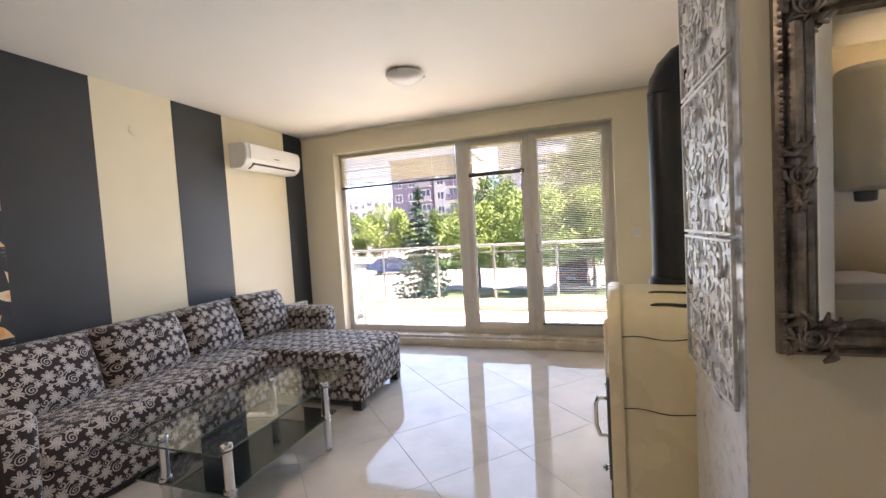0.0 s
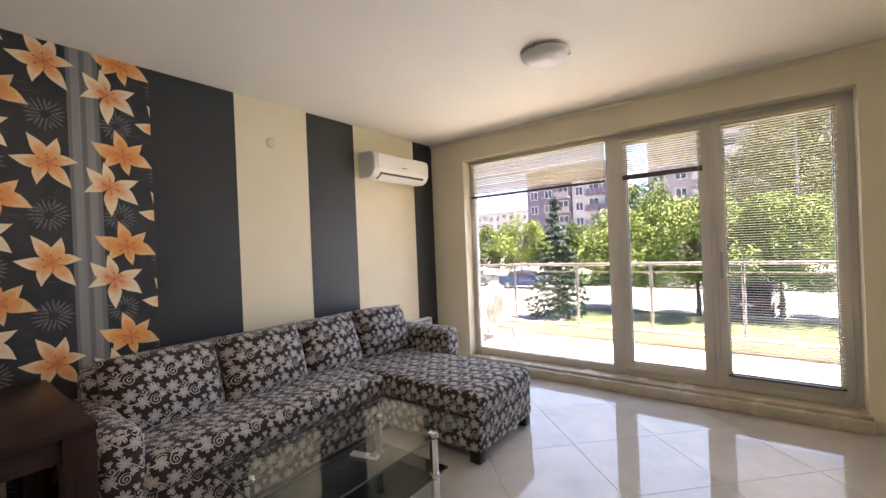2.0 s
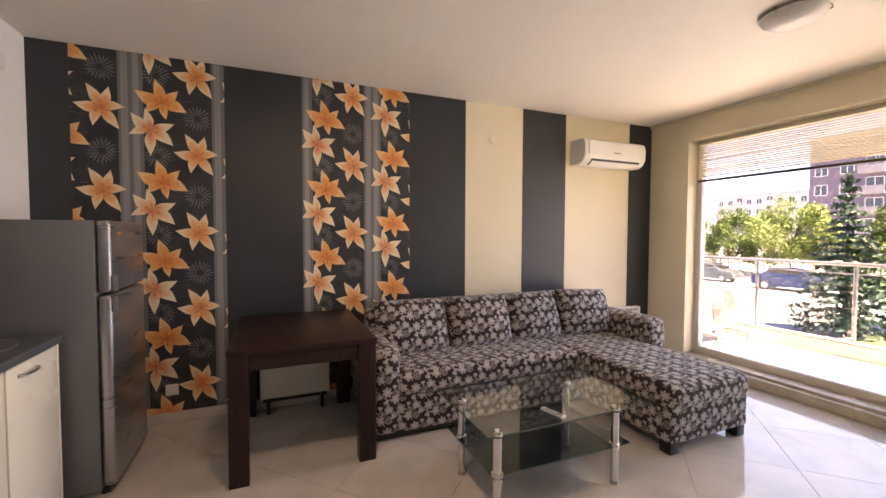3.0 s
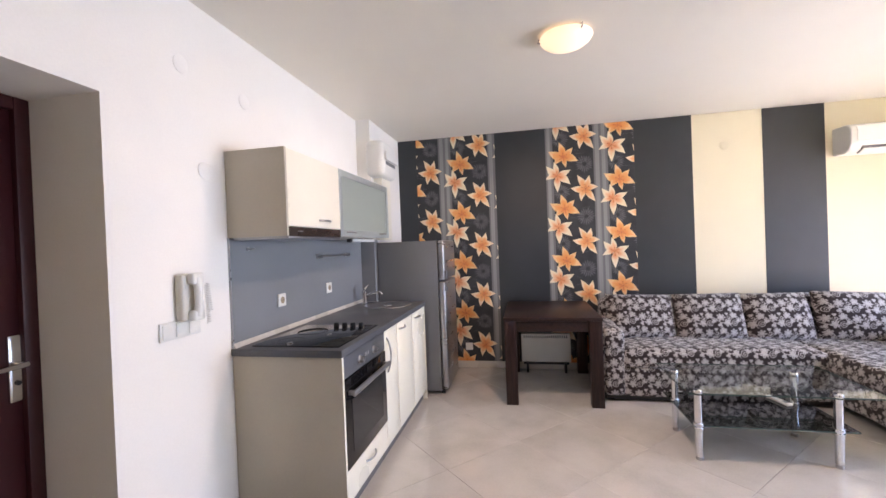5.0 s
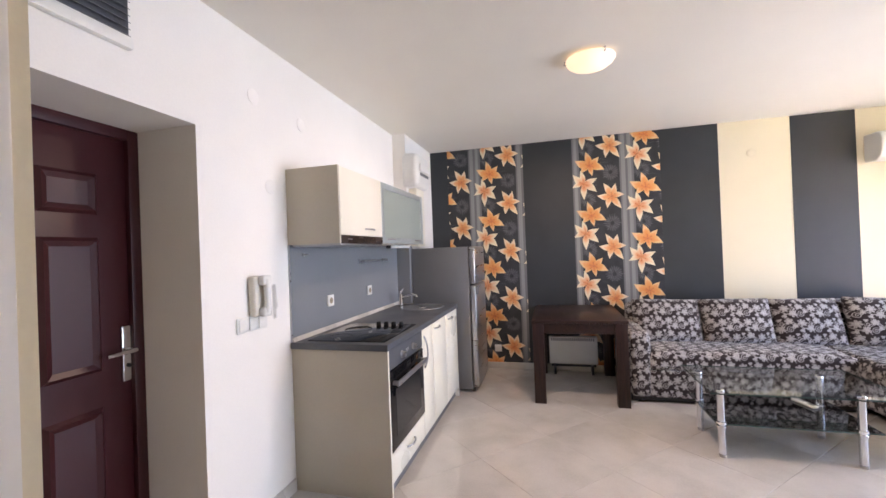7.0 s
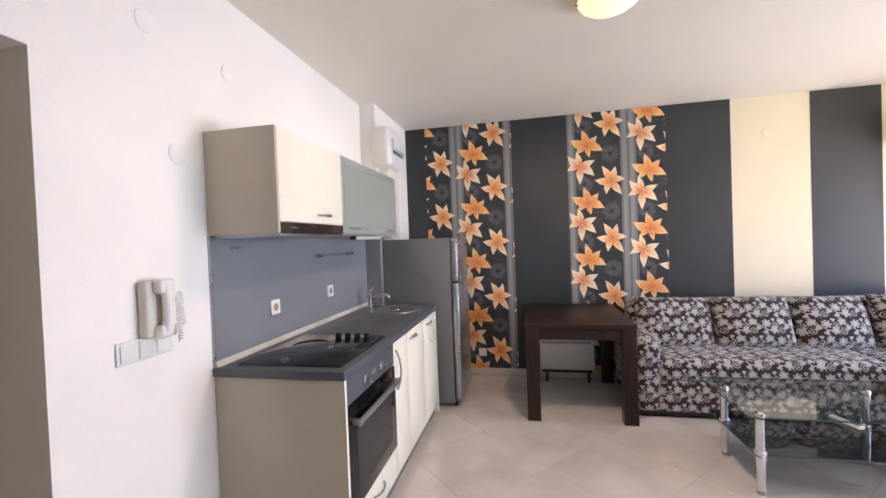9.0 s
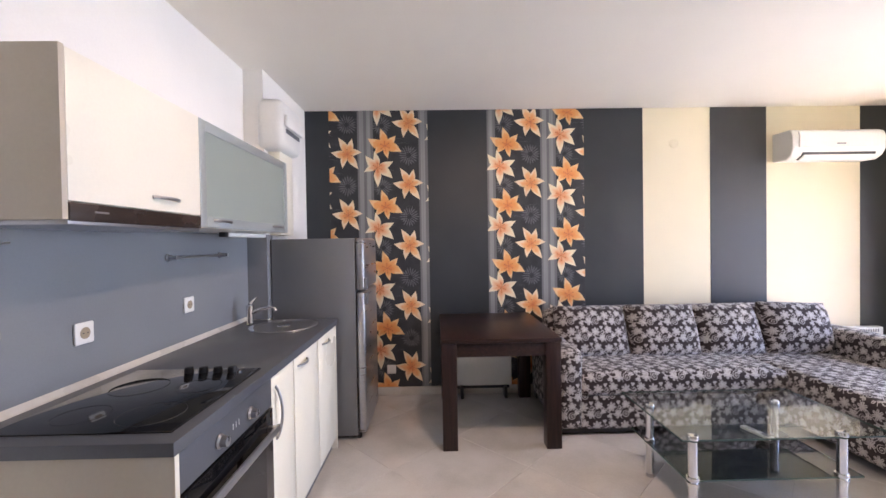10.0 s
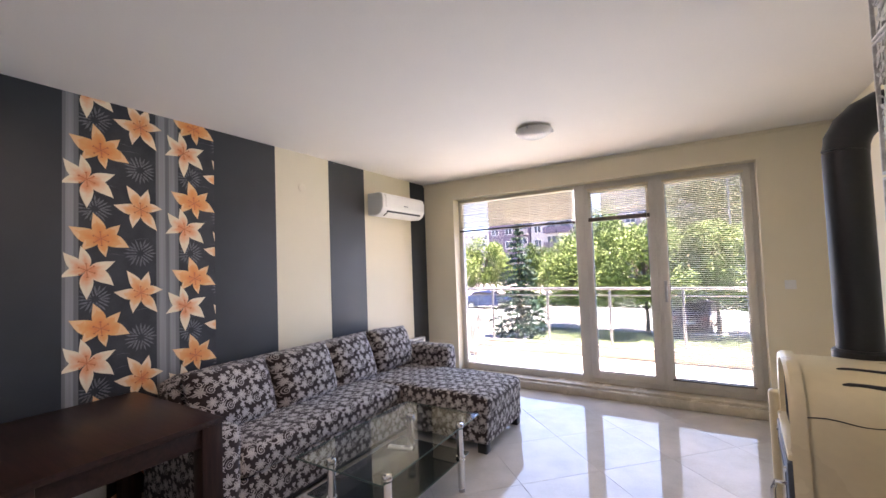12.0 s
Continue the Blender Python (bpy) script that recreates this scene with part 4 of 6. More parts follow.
for hx in (-1.03, -0.52):
    box(bm, hx - 0.012, hx + 0.012, KF + 0.005, KF + 0.04, 0.636, 0.658, 0.003)
part("handle", bm, STEEL, od, "flat steel bar handle")
for kx in (-0.67, -0.88):
    k = part("knob", lathe([(0.023, 0), (0.024, 0.006), (0.018, 0.012), (0.016, 0.03), (0.010, 0.032)], 24, pose(kx, KF + 0.003, 0.775, -90)), STEEL, ov, "brushed steel knob")
    part("pointer", B(kx - 0.002, kx + 0.002, KF + 0.034, KF + 0.036, 0.775, 0.79), BLACK, k)
for i in range(3):
    part("marking", B(-0.76 - i * 0.02, -0.757 - i * 0.02, KF + 0.004, KF + 0.0047, 0.77, 0.79), WHITE, ov)
# worktop with a round cut for the bowl
wt = tagged(part("worktop", B(KX0, KX1 + 0.012, YS + 0.003, KF + 0.012, WT - 0.038, WT, 0.003), GRAPH), "dark grey laminate kitchen worktop", "worktop")
st = tagged(part("wall_strip", prism([(YS + 0.002, WT), (YS + 0.024, WT), (YS + 0.020, WT + 0.012), (YS + 0.002, WT + 0.030)], "x", -2.21, -0.455), SKIRT), "pale sealing strip where worktop meets the wall", "trim")
hob = thing("hob", (0, 0, 0), "black ceramic glass hob set into the worktop", "hob")
part("glass", B(-1.06, -0.50, -0.955, -0.455, WT, WT + 0.006, 0.002), BLACKG, hob)
for i in range(4):
    part("knob", lathe([(0.017, 0), (0.018, 0.004), (0.015, 0.022), (0.010, 0.024)], 20, Matrix.Translation((-1.015, -0.72 + i * 0.057, WT + 0.006))), BLACK, hob, "black turning knob")
RING = worn("hob_ring_print", (0.05, 0.05, 0.05), 0.2, vary=0.1)
for cx, cy, r in ((-0.62, -0.80, 0.072), (-0.62, -0.59, 0.09), (-0.86, -0.80, 0.09), (-0.86, -0.59, 0.072)):
    pts = [(cx + r * math.cos(t * math.pi / 18), cy + r * math.sin(t * math.pi / 18), WT + 0.0062) for t in range(37)]
    part("ring", T(pts, 0.0008, 4), RING, hob, "thin grey cooking ring")
# sink
SC = (-1.95, -0.695)
sk = thing("sink", (SC[0], SC[1], WT), "round stainless steel sink set into the worktop", "sink")
part("bowl", lathe([(0.205, 0.0005), (0.203, 0.005), (0.178, 0.006), (0.172, 0.0015), (0.06, 0.0018), (0.02, 0.0016)], 48), STEEL, sk)
part("drain", lathe([(0.04, 0.002), (0.038, 0.006), (0.012, 0.007), (0.004, 0.004)], 28), CHROME, sk, "chrome drain")
tp = thing("tap", (-2.0, -0.93, WT), "chrome mixer tap beside the sink", "tap")
part("body", lathe([(0.026, 0), (0.026, 0.008), (0.02, 0.012), (0.02, 0.085), (0.023, 0.09), (0.023, 0.125), (0.012, 0.132)], 24), CHROME, tp)
part("spout", T([(0, 0.01, 0.075), (0.005, 0.06, 0.10), (0.01, 0.13, 0.115), (0.012, 0.165, 0.105), (0.012, 0.17, 0.09)], [0.013, 0.012, 0.011, 0.011, 0.012], 12), CHROME, tp)
part("lever", T([(0, 0, 0.13), (-0.02, 0.01, 0.15), (-0.06, 0.02, 0.168)], [0.012, 0.009, 0.006], 10), CHROME, tp)
# splashback
sp = thing("splashback", (0, 0, 0), "smooth grey splashback panels behind the worktop", "splashback")
part("panel", B(-2.204, -0.455, YS, YS + 0.008, WT, 1.465), BACKSP, sp)
part("return_panel", B(-2.21, -2.202, YS + 0.008, -0.897, WT, 1.465), BACKSP, sp)
part("return_panel", B(-2.30, -2.21, -0.905, -0.897, WT, 1.465), BACKSP, sp)
part("edge_strip", B(-0.459, -0.452, YS, YS + 0.011, WT, 1.465), STEEL, sp, "thin metal edge strip")


def socket(x, z):
    s = thing("wall_socket", (x, YS + 0.008, z), "white square wall socket on the splashback", "socket", "kitchen wall sockets")
    part("plate", B(-0.04, 0.04, 0, 0.011, -0.04, 0.04, 0.005), WHITE, s)
    bm = lathe([(0.021, 0), (0.0215, 0.0015), (0.019, 0.002), (0.004, 0.002)], 28, pose(0, 0.0105, 0, -90))
    part("insert", bm, worn("socket_insert", (0.35, 0.27, 0.18), 0.5, vary=0.1), s, "brownish round insert")
    for dx in (-0.0095, 0.0095):
        part("pin_hole", C((dx, 0.012, 0), (dx, 0.0135, 0), 0.0025, seg=10), BLACK, s)


socket(-0.896, 1.078)
socket(-1.526, 1.087)
rl = thing("towel_rail", (0, 0, 0), "thin steel towel rail on the splashback", "rail")
part("bar", C((-1.85, YS + 0.045, 1.337), (-1.37, YS + 0.045, 1.337), 0.006, seg=12), STEEL, rl)
for x in (-1.375, -1.845):
    part("bracket", lathe([(0.02, 0), (0.019, 0.006), (0.009, 0.01), (0.009, 0.045), (0.012, 0.05)], 16, pose(x, YS + 0.008, 1.337, -90)), STEEL, rl)
hk = thing("wall_hook", (-0.60, YS + 0.008, 1.405), "small steel hook on the splashback", "hook")
part("rosette", C((0, 0, 0), (0, 0.006, 0), 0.012, seg=16), STEEL, hk)
part("peg", T([(0, 0.004, 0), (-0.01, 0.02, 0), (-0.03, 0.025, 0.004)], 0.004, 8), STEEL, hk)
ul = thing("cabinet_lamp", (0, 0, 0), "slim white strip lamp under the wall cabinet", "lamp")
part("tube", B(-1.98, -1.52, -0.85, -0.805, 1.438, 1.462, 0.008), WHITE, ul)
part("end_cap", B(-1.52, -1.49, -0.845, -0.81, 1.436, 1.462, 0.004), BLACK, ul)

# ---------------------------------------------------------------- wall cabinets and hood
CF = -0.69
c1 = thing("wall_cabinet", (0, 0, 0), "cream kitchen wall cabinet with a steel handle", "cabinet", "kitchen wall cabinets")
part("carcass", B(-1.068, -0.472, YS + 0.002, CF - 0.02, 1.47, 1.918), BEIGE, c1)
part("side_panel", B(-0.472, -0.455, YS + 0.002, CF, 1.465, 1.921, 0.001), BEIGE, c1)
d = part("door", B(-1.068, -0.473, CF - 0.019, CF, 1.515, 1.918, 0.002), CREAMLAM, c1)
part("handle", bow(-0.93, -0.79, 1.56, 1.56, CF, 0.022), STEEL, d, "steel bow handle")
hd = thing("cooker_hood", (0, 0, 0), "slim dark cooker hood under the wall cabinet", "hood")
part("body", B(-1.066, -0.474, YS + 0.02, CF - 0.004, 1.452, 1.469, 0.003), STEEL, hd)
part("front_strip", B(-1.066, -0.474, CF - 0.018, CF + 0.003, 1.462, 1.511, 0.003), worn("dark_hood", (0.05, 0.032, 0.025), 0.3, 0.4, vary=0.1), hd, "dark brown pull-out front")
part("badge", B(-0.60, -0.55, CF + 0.003, CF + 0.0045, 1.487, 1.492), STEEL, hd)
c2 = thing("wall_cabinet", (0, 0, 0), "kitchen wall cabinet with a frosted glass flap", "cabinet", "kitchen wall cabinets")
bm = bmesh.new()
box(bm, -2.036, -2.02, YS + 0.002, CF - 0.02, 1.468, 1.918)
box(bm, -1.088, -1.072, YS + 0.002, CF - 0.02, 1.468, 1.918)
box(bm, -2.02, -1.088, YS + 0.002, CF - 0.02, 1.468, 1.486)
box(bm, -2.02, -1.088, YS + 0.002, CF - 0.02, 1.9, 1.918)
box(bm, -2.02, -1.088, YS + 0.002, YS + 0.008, 1.486, 1.9)
box(bm, -2.02, -1.088, YS + 0.008, CF - 0.05, 1.69, 1.705)
part("carcass", bm, CREAMLAM, c2)
fl = bmesh.new()
x0, x1, z0, z1, w = -2.036, -1.072, 1.470, 1.918, 0.045
box(fl, x0, x0 + w, CF - 0.02, CF, z0, z1, 0.003)
box(fl, x1 - w, x1, CF - 0.02, CF, z0, z1, 0.003)
box(fl, x0 + w, x1 - w, CF - 0.02, CF, z0, z0 + w, 0.003)
box(fl, x0 + w, x1 - w, CF - 0.02, CF, z1 - w, z1, 0.003)
d = part("flap_frame", fl, worn("pale_aluminium", (0.50, 0.56, 0.56), 0.35, 0.6, vary=0.04, fine=120), c2, "pale aluminium frame")
FG = nodes_of("frosted_green_glass", 0.45, 0, (0.50, 0.58, 0.53))[0]
FG.node_tree.nodes["Principled BSDF"].inputs["Transmission Weight"].default_value = 0.55
part("frosted_pane", B(x0 + w - 0.005, x1 - w + 0.005, CF - 0.012, CF - 0.007, z0 + w - 0.005, z1 - w + 0.005), FG, d, "frosted greenish glass")
for hx in (-1.24, -1.87):
    part("handle", bow(hx - 0.075, hx + 0.075, 1.50, 1.50, CF, 0.022), STEEL, d, "steel bow handle")

# ---------------------------------------------------------------- vent box on the chase
vb = thing("vent_duct", (0, 0, 0), "white plastic exhaust duct box high in the kitchen corner", "duct")
o = part("casing", B(-2.56, -2.17, -0.945, -0.76, 2.05, 2.40, 0.055, 4), WHITE, vb)
part("slot", B(-2.50, -2.23, -0.762, -0.757, 2.17, 2.20), GREYM, vb, "dark vent slot")
part("lip", B(-2.53, -2.20, -0.762, -0.735, 2.205, 2.29, 0.012), WHITE, vb)
part("lower_duct", B(-2.52, -2.27, -0.903, -0.82, 1.46, 2.08, 0.01), CREAMLAM, vb, "cream vertical duct cover")
# ---------------------------------------------------------------- fridge
fr = thing("fridge", (0, 0, 0), "silver-grey two-door fridge freezer in the kitchen corner", "fridge")
FX0, FX1, FYb, FYf = -2.82, -2.25, -0.89, -0.305
part("cabinet", B(FX0, FX1, FYb, FYf, 0.03, 1.432, 0.008), GREYM, fr)
for z0, z1, nm in ((0.05, 1.05, "lower_door"), (1.06, 1.432, "freezer_door")):
    o = part(nm, B(FX0, FX1, FYf + 0.004, FYf + 0.065, z0, z1, 0.022, 4), STEEL, fr, "brushed silver door")
    part("grip", B(FX1 - 0.045, FX1 - 0.006, FYf + 0.058, FYf + 0.085, (z1 - 0.09) if z0 < 1 else z0 + 0.005, z1 - 0.005 if z0 < 1 else z0 + 0.09, 0.008), GREYM, o, "grey moulded grip")
for x in (FX0 + 0.05, FX1 - 0.05):
    for y in (FYb + 0.06, FYf):
        part("foot", C((x, y, 0), (x, y, 0.032), 0.018, seg=14), BLACK, fr)
part("label_plate", B(FX1 - 0.16, FX1 - 0.09, FYf + 0.0645, FYf + 0.0665, 1.36, 1.375), CHROME, fr, "small chrome badge")

# ---------------------------------------------------------------- things on the kitchen wall
ip = thing("intercom", (-0.158, YS, 1.195), "beige intercom handset hung on the wall", "intercom")
IV = worn("aged_ivory_plastic", (0.66, 0.62, 0.54), 0.45, vary=0.05)
part("wall_unit", B(-0.048, 0.048, 0, 0.045, -0.105, 0.105, 0.014, 3), IV, ip)
bm = bmesh.new()
tube(bm, [(-0.012, 0.066, 0.085), (-0.012, 0.074, 0.04), (-0.012, 0.074, -0.04), (-0.012, 0.066, -0.085)], [0.023, 0.018, 0.018, 0.023], 14)
box(bm, -0.045, 0.022, 0.040, 0.082, 0.055, 0.108, 0.012, 3)
box(bm, -0.045, 0.022, 0.040, 0.080, -0.108, -0.060, 0.012, 3)
part("handset", bm, WHITE, ip, "white handset")


def coil(x0, x1, z0, z1, y, turns):
    pts = []
    for i in range(turns * 8 + 1):
        t = i / (turns * 8)
        a = t * 2 * math.pi * turns
        pts.append((x0 + (x1 - x0) * t + 0.008 * math.cos(a), y + 0.008 * math.sin(a), z0 + (z1 - z0) * t))
    return T(pts, 0.0026, 5)


part("coiled_cord", coil(-0.030, -0.040, 0.050, -0.125, 0.098, 16), WHITE, ip, "white coiled cord")
part("coiled_cord", coil(-0.058, -0.078, 0.055, -0.075, 0.080, 12), WHITE, ip, "white coiled cord")
sw = thing("light_switches", (-0.135, YS, 1.055), "white three-gang light switch plate on the wall", "switch")
part("plate", B(-0.11, 0.11, 0, 0.009, -0.04, 0.04, 0.004), WHITE, sw)
for i in range(3):
    part("rocker", B(-0.102 + i * 0.07, -0.040 + i * 0.07, 0.007, 0.014, -0.031, 0.031, 0.003), WHITE, sw)


def round_cover(m, label, paint=None):
    c = thing("junction_cover", m, label, "cover", "round junction box covers")
    part("disc", lathe([(0.042, 0), (0.042, 0.003), (0.039, 0.005), (0.01, 0.0055)], 28), paint or WALLW, c)


round_cover(pose(-0.63, YS, 2.24, -90, 0, 0), "round cream junction cover on the wall")
round_cover(pose(-0.20, YS, 2.27, -90, 0, 0), "round cream junction cover on the wall")
round_cover(pose(-0.318, YS, 1.797, -90, 0, 0), "round cream junction cover on the wall")
round_cover(pose(XW, 2.47, 2.27, 0, 90, 0), "round cream junction cover between dark stripes", CREAM)


def plate_switch(m, label, cat="switch"):
    s = thing("wall_switch" if cat == "switch" else "wall_socket", m, label, cat)
    part("plate", B(-0.04, 0.04, -0.04, 0.04, 0, 0.009, 0.004), WHITE, s)
    part("rocker", B(-0.028, 0.028, -0.03, 0.03, 0.008, 0.013, 0.003), WHITE, s)


plate_switch(pose(0.755, YN, 1.20, 90, 0, 0), "white light switch beside the window")
plate_switch(pose(XW + 0.004, -0.157, 0.24, 0, 90, 0), "white wall socket low on the floral wallpaper", "socket")

# small transom window over the entrance, built as a dark slatted panel
gr = thing("air_grille", (0, 0, 0), "dark slatted panel for the white-framed transom window above the door", "vent")
gx0, gx1, gz0, gz1 = 0.468, 1.18, 2.20, 2.54
bm = bmesh.new()
box(bm, gx0, gx1, YS, YS + 0.03, gz0, gz0 + 0.045, 0.004)
box(bm, gx0, gx1, YS, YS + 0.03, gz1 - 0.03, gz1, 0.004)
box(bm, gx1 - 0.03, gx1, YS, YS + 0.03, gz0 + 0.045, gz1 - 0.03, 0.004)
part("frame", bm, WHITE, gr)
part("backing", B(gx0 + 0.002, gx1 - 0.03, YS, YS + 0.006, gz0 + 0.045, gz1 - 0.03), GRAPH, gr)
for i in range(10):
    z = gz0 + 0.06 + i * 0.026
    o = part("slat", B(gx0 + 0.004, gx1 - 0.032, 0, 0.016, -0.001, 0.001), GRAPH, gr)
    o.matrix_basis = pose(0, YS + 0.007, z, -35)

# ---------------------------------------------------------------- bathroom glimpsed in the mirror
wh = thing("water_heater", (2.22, YS - 0.47, 0), "white cylindrical water heater hung in the bathroom", "boiler")
part("tank", lathe([(0.02, 1.44), (0.14, 1.445), (0.182, 1.47), (0.19, 1.52), (0.19, 2.28), (0.15, 2.33), (0.02, 2.35)], 36), WHITE, wh)
part("lower_cap", lathe([(0.03, 1.36), (0.06, 1.37), (0.065, 1.44), (0.03, 1.45)], 28), GREYM, wh, "grey lower cap")
part("bracket", B(-0.1, 0.1, -0.31, -0.15, 1.7, 2.1, 0.01), WHITE, wh)
UNITW = worn("pale_grey_plastic", (0.6, 0.62, 0.64), 0.4, vary=0.04)
wm = thing("washing_machine", (0, 0, 0), "white washing machine in the bathroom", "washing machine")
part("cabinet", B(1.62, 2.22, YS - 0.5, YS + 0.10, 0.02, 0.85, 0.012), WHITE, wm)
part("control_panel", B(1.63, 2.21, YS + 0.10, YS + 0.107, 0.74, 0.84, 0.004), UNITW, wm, "grey control strip")
part("porthole", lathe([(0.17, 0), (0.17, 0.02), (0.14, 0.03), (0.12, 0.01)], 32, pose(1.92, YS + 0.10, 0.45, -90)), STEEL, wm, "round steel door")

# ---------------------------------------------------------------- enamelled stove
sv = thing("stove", (0, 0, 0), "cream enamelled wood stove with an arched top", "stove")
VX0, VX1, VY0, VY1, VZ = 0.353, 0.878, 1.83, 2.47, 1.03
# near-black without gloss, painting the shade of the niche's hollow
NICHE_SHADE = nodes_of("niche_shade_black", 0.95, 0, (0.004, 0.004, 0.004), 0.05)[0]
DARKST = worn("dark_cast_steel", (0.09, 0.10, 0.115), 0.4, 0.6, vary=0.12, scale=4, fine=90, bump=0.1)


def arch(y0, y1, z0, zs, z1, n=24, p=3.2):
    c, h = (y0 + y1) / 2, (y1 - y0) / 2
    pts = [(y1, z0)]
    for i in range(n + 1):
        t = math.pi * i / n
        a, b = math.cos(t), math.sin(t)
        pts.append((c + h * math.copysign(abs(a) ** (2 / p), a), zs + (z1 - zs) * abs(b) ** (2 / p)))
    pts.append((y0, z0))
    return pts


o = part("shell", prism(arch(VY0, VY1, 0.05, 0.70, VZ), "x", VX0 + 0.03, VX1), ENAMEL, sv)
# front rim that stands proud of the shell
outer, inner = arch(VY0 - 0.012, VY1 + 0.012, 0.05, 0.70, VZ + 0.012), arch(VY0 + 0.016, VY1 - 0.016, 0.05, 0.695, VZ - 0.018)
bm = bmesh.new()
rings = []
for pts, x in ((outer, VX0 + 0.05), (outer, VX0 + 0.012), ([(a * 0.985 + 0.015 * 2.15, b * 0.992) for a, b in outer], VX0), (inner, VX0 + 0.004), (inner, VX0 + 0.04)):
    rings.append([bm.verts.new((x, a, b)) for a, b in pts])
for a, b in zip(rings, rings[1:]):
    for k in range(len(a) - 1):
        bm.faces.new((a[k], a[k + 1], b[k + 1], b[k]))
part("front_rim", bm, ENAMEL, sv, "rounded cream front rim")
# the shell has no hole here; a flat black sheet gives the niche's shade
part("niche_shade_sheet", prism(arch(VY0 + 0.062, VY1 - 0.062, 0.72, 0.75, VZ - 0.065), "x", VX0 + 0.022, VX0 + 0.0315), NICHE_SHADE, sv, "black sheet painted as the shade inside the warming niche")
part("niche_shelf", B(VX0 - 0.01, VX0 + 0.05, VY0 + 0.05, VY1 - 0.05, 0.70, 0.722, 0.004), ENAMEL, sv, "cream niche shelf")
dd = part("fire_door", B(VX0 - 0.015, VX0 + 0.03, VY0 + 0.055, VY1 - 0.055, 0.26, 0.69, 0.008), DARKST, sv, "dark steel fire door")
part("door_glass", B(VX0 - 0.018, VX0 - 0.014, VY0 + 0.13, VY1 - 0.13, 0.33, 0.62), BLACKG, dd, "black fire glass")
for y in (VY0 + 0.09, VY1 - 0.09):
    for z in (0.30, 0.65):
        part("bolt", C((VX0 - 0.02, y, z), (VX0 - 0.012, y, z), 0.012, seg=12), CHROME, dd)
part("handle", T([(VX0 - 0.012, VY0 + 0.085, 0.60), (VX0 - 0.05, VY0 + 0.08, 0.60), (VX0 - 0.06, VY0 + 0.08, 0.57), (VX0 - 0.06, VY0 + 0.08, 0.48), (VX0 - 0.045, VY0 + 0.08, 0.44), (VX0 - 0.012, VY0 + 0.085, 0.44)], 0.009, 10), CHROME, dd, "chrome bow handle")
ash = part("ash_drawer", B(VX0 - 0.01, VX0 + 0.03, VY0 + 0.06, VY1 - 0.06, 0.08, 0.24, 0.006), DARKST, sv, "dark steel ash drawer")
part("knob", lathe([(0.012, 0), (0.010, 0.02), (0.018, 0.03), (0.012, 0.042)], 16, pose(VX0 - 0.01, 2.15, 0.16, 0, -90)), CHROME, ash)
part("side_post", B(VX0 - 0.04, VX0 + 0.02, VY1 + 0.014, VY1 + 0.065, 0.05, 0.80, 0.02, 4), ENAMEL, sv, "cream rounded side post")
part("plinth", B(VX0 + 0.04, VX1 - 0.02, VY0 + 0.03, VY1 - 0.03, 0.0, 0.055), BLACK, sv)
# wavy joints in the side and slots in the top
for z, dy in ((0.60, 0.0), (0.88, 0.0155)):
    pts = [(VX0 + 0.05 + i * 0.025, VY0 + dy - 0.0005, z + 0.006 * math.sin(i * 0.75)) for i in range(19)]
    part("joint", T(pts, 0.0022, 6), BLACK, sv, "thin wavy dark joint")
for y, w in ((2.03, 0.006), (1.925, 0.008)):
    c, h = (VY0 + VY1) / 2, (VY1 - VY0) / 2
    a = abs((y - c) / h)
    z = 0.70 + (VZ - 0.70) * (1 - a ** 3.2) ** (1 / 3.2)
    pts = [(VX0 + 0.16 + i * 0.018, y + 0.006 * math.sin(i * 0.6), z + 0.0015) for i in range(13)]
    part("air_slot", T(pts, [w * 0.4] + [w] * 11 + [w * 0.4], 8), BLACK, sv, "black wavy air slot")

# the stove stands slightly turned towards the room
sv.matrix_basis = Matrix.Translation((VX0, VY1, 0)) @ pose(0, 0, 0, 0, 0, -4.9) @ Matrix.Translation((-VX0, -VY1, 0)) @ sv.matrix_basis

fp = thing("flue_pipe", (0, 0, 0), "matt black stove pipe bending into the wall", "pipe")
PXc, PYc = 0.615, 2.30
part("collar", lathe([(0.092, 0), (0.092, 0.03), (0.08, 0.04)], 28, Matrix.Translation((PXc, PYc, VZ - 0.01))), PIPE, fp)
part("straight_pipe", C((PXc, PYc, VZ), (PXc, PYc, 1.905), 0.076, seg=32), PIPE, fp)
pts = [(PXc + 0.17 - 0.17 * math.cos(t), PYc, 1.905 + 0.17 * math.sin(t)) for t in [i * math.pi / 2 / 5 for i in range(6)]]
fin = []
for i, (a, b) in enumerate(zip(pts, pts[1:])):
    fin += [a, tuple(Vector(a).lerp(Vector(b), 0.5))]
fin.append(pts[-1])
part("elbow", T(fin, [0.0755 if k % 2 else 0.078 for k in range(len(fin))], 28), PIPE, fp, "segmented black elbow")
part("level_pipe", C((PXc + 0.17, PYc, 2.075), (XE + 0.01, PYc, 2.075), 0.076, seg=32), PIPE, fp)

# ---------------------------------------------------------------- silver fretwork on the pier
SILVER = worn("antique_silver", (0.56, 0.55, 0.52), 0.42, 0.2, vary=0.25, scale=14, fine=90, bump=0.25)
m, n, l, b = nodes_of("embossed_silver_paper", 0.35, 0.3, (0.5, 0.5, 0.5))
tc, vo, no = n.new("ShaderNodeTexCoord"), n.new("ShaderNodeTexVoronoi"), n.new("ShaderNodeTexNoise")
vo.inputs["Scale"].default_value, vo.feature = 26, "SMOOTH_F1"
no.inputs["Scale"].default_value, no.inputs["Detail"].default_value, no.inputs["Distortion"].default_value = 12, 3, 2.5
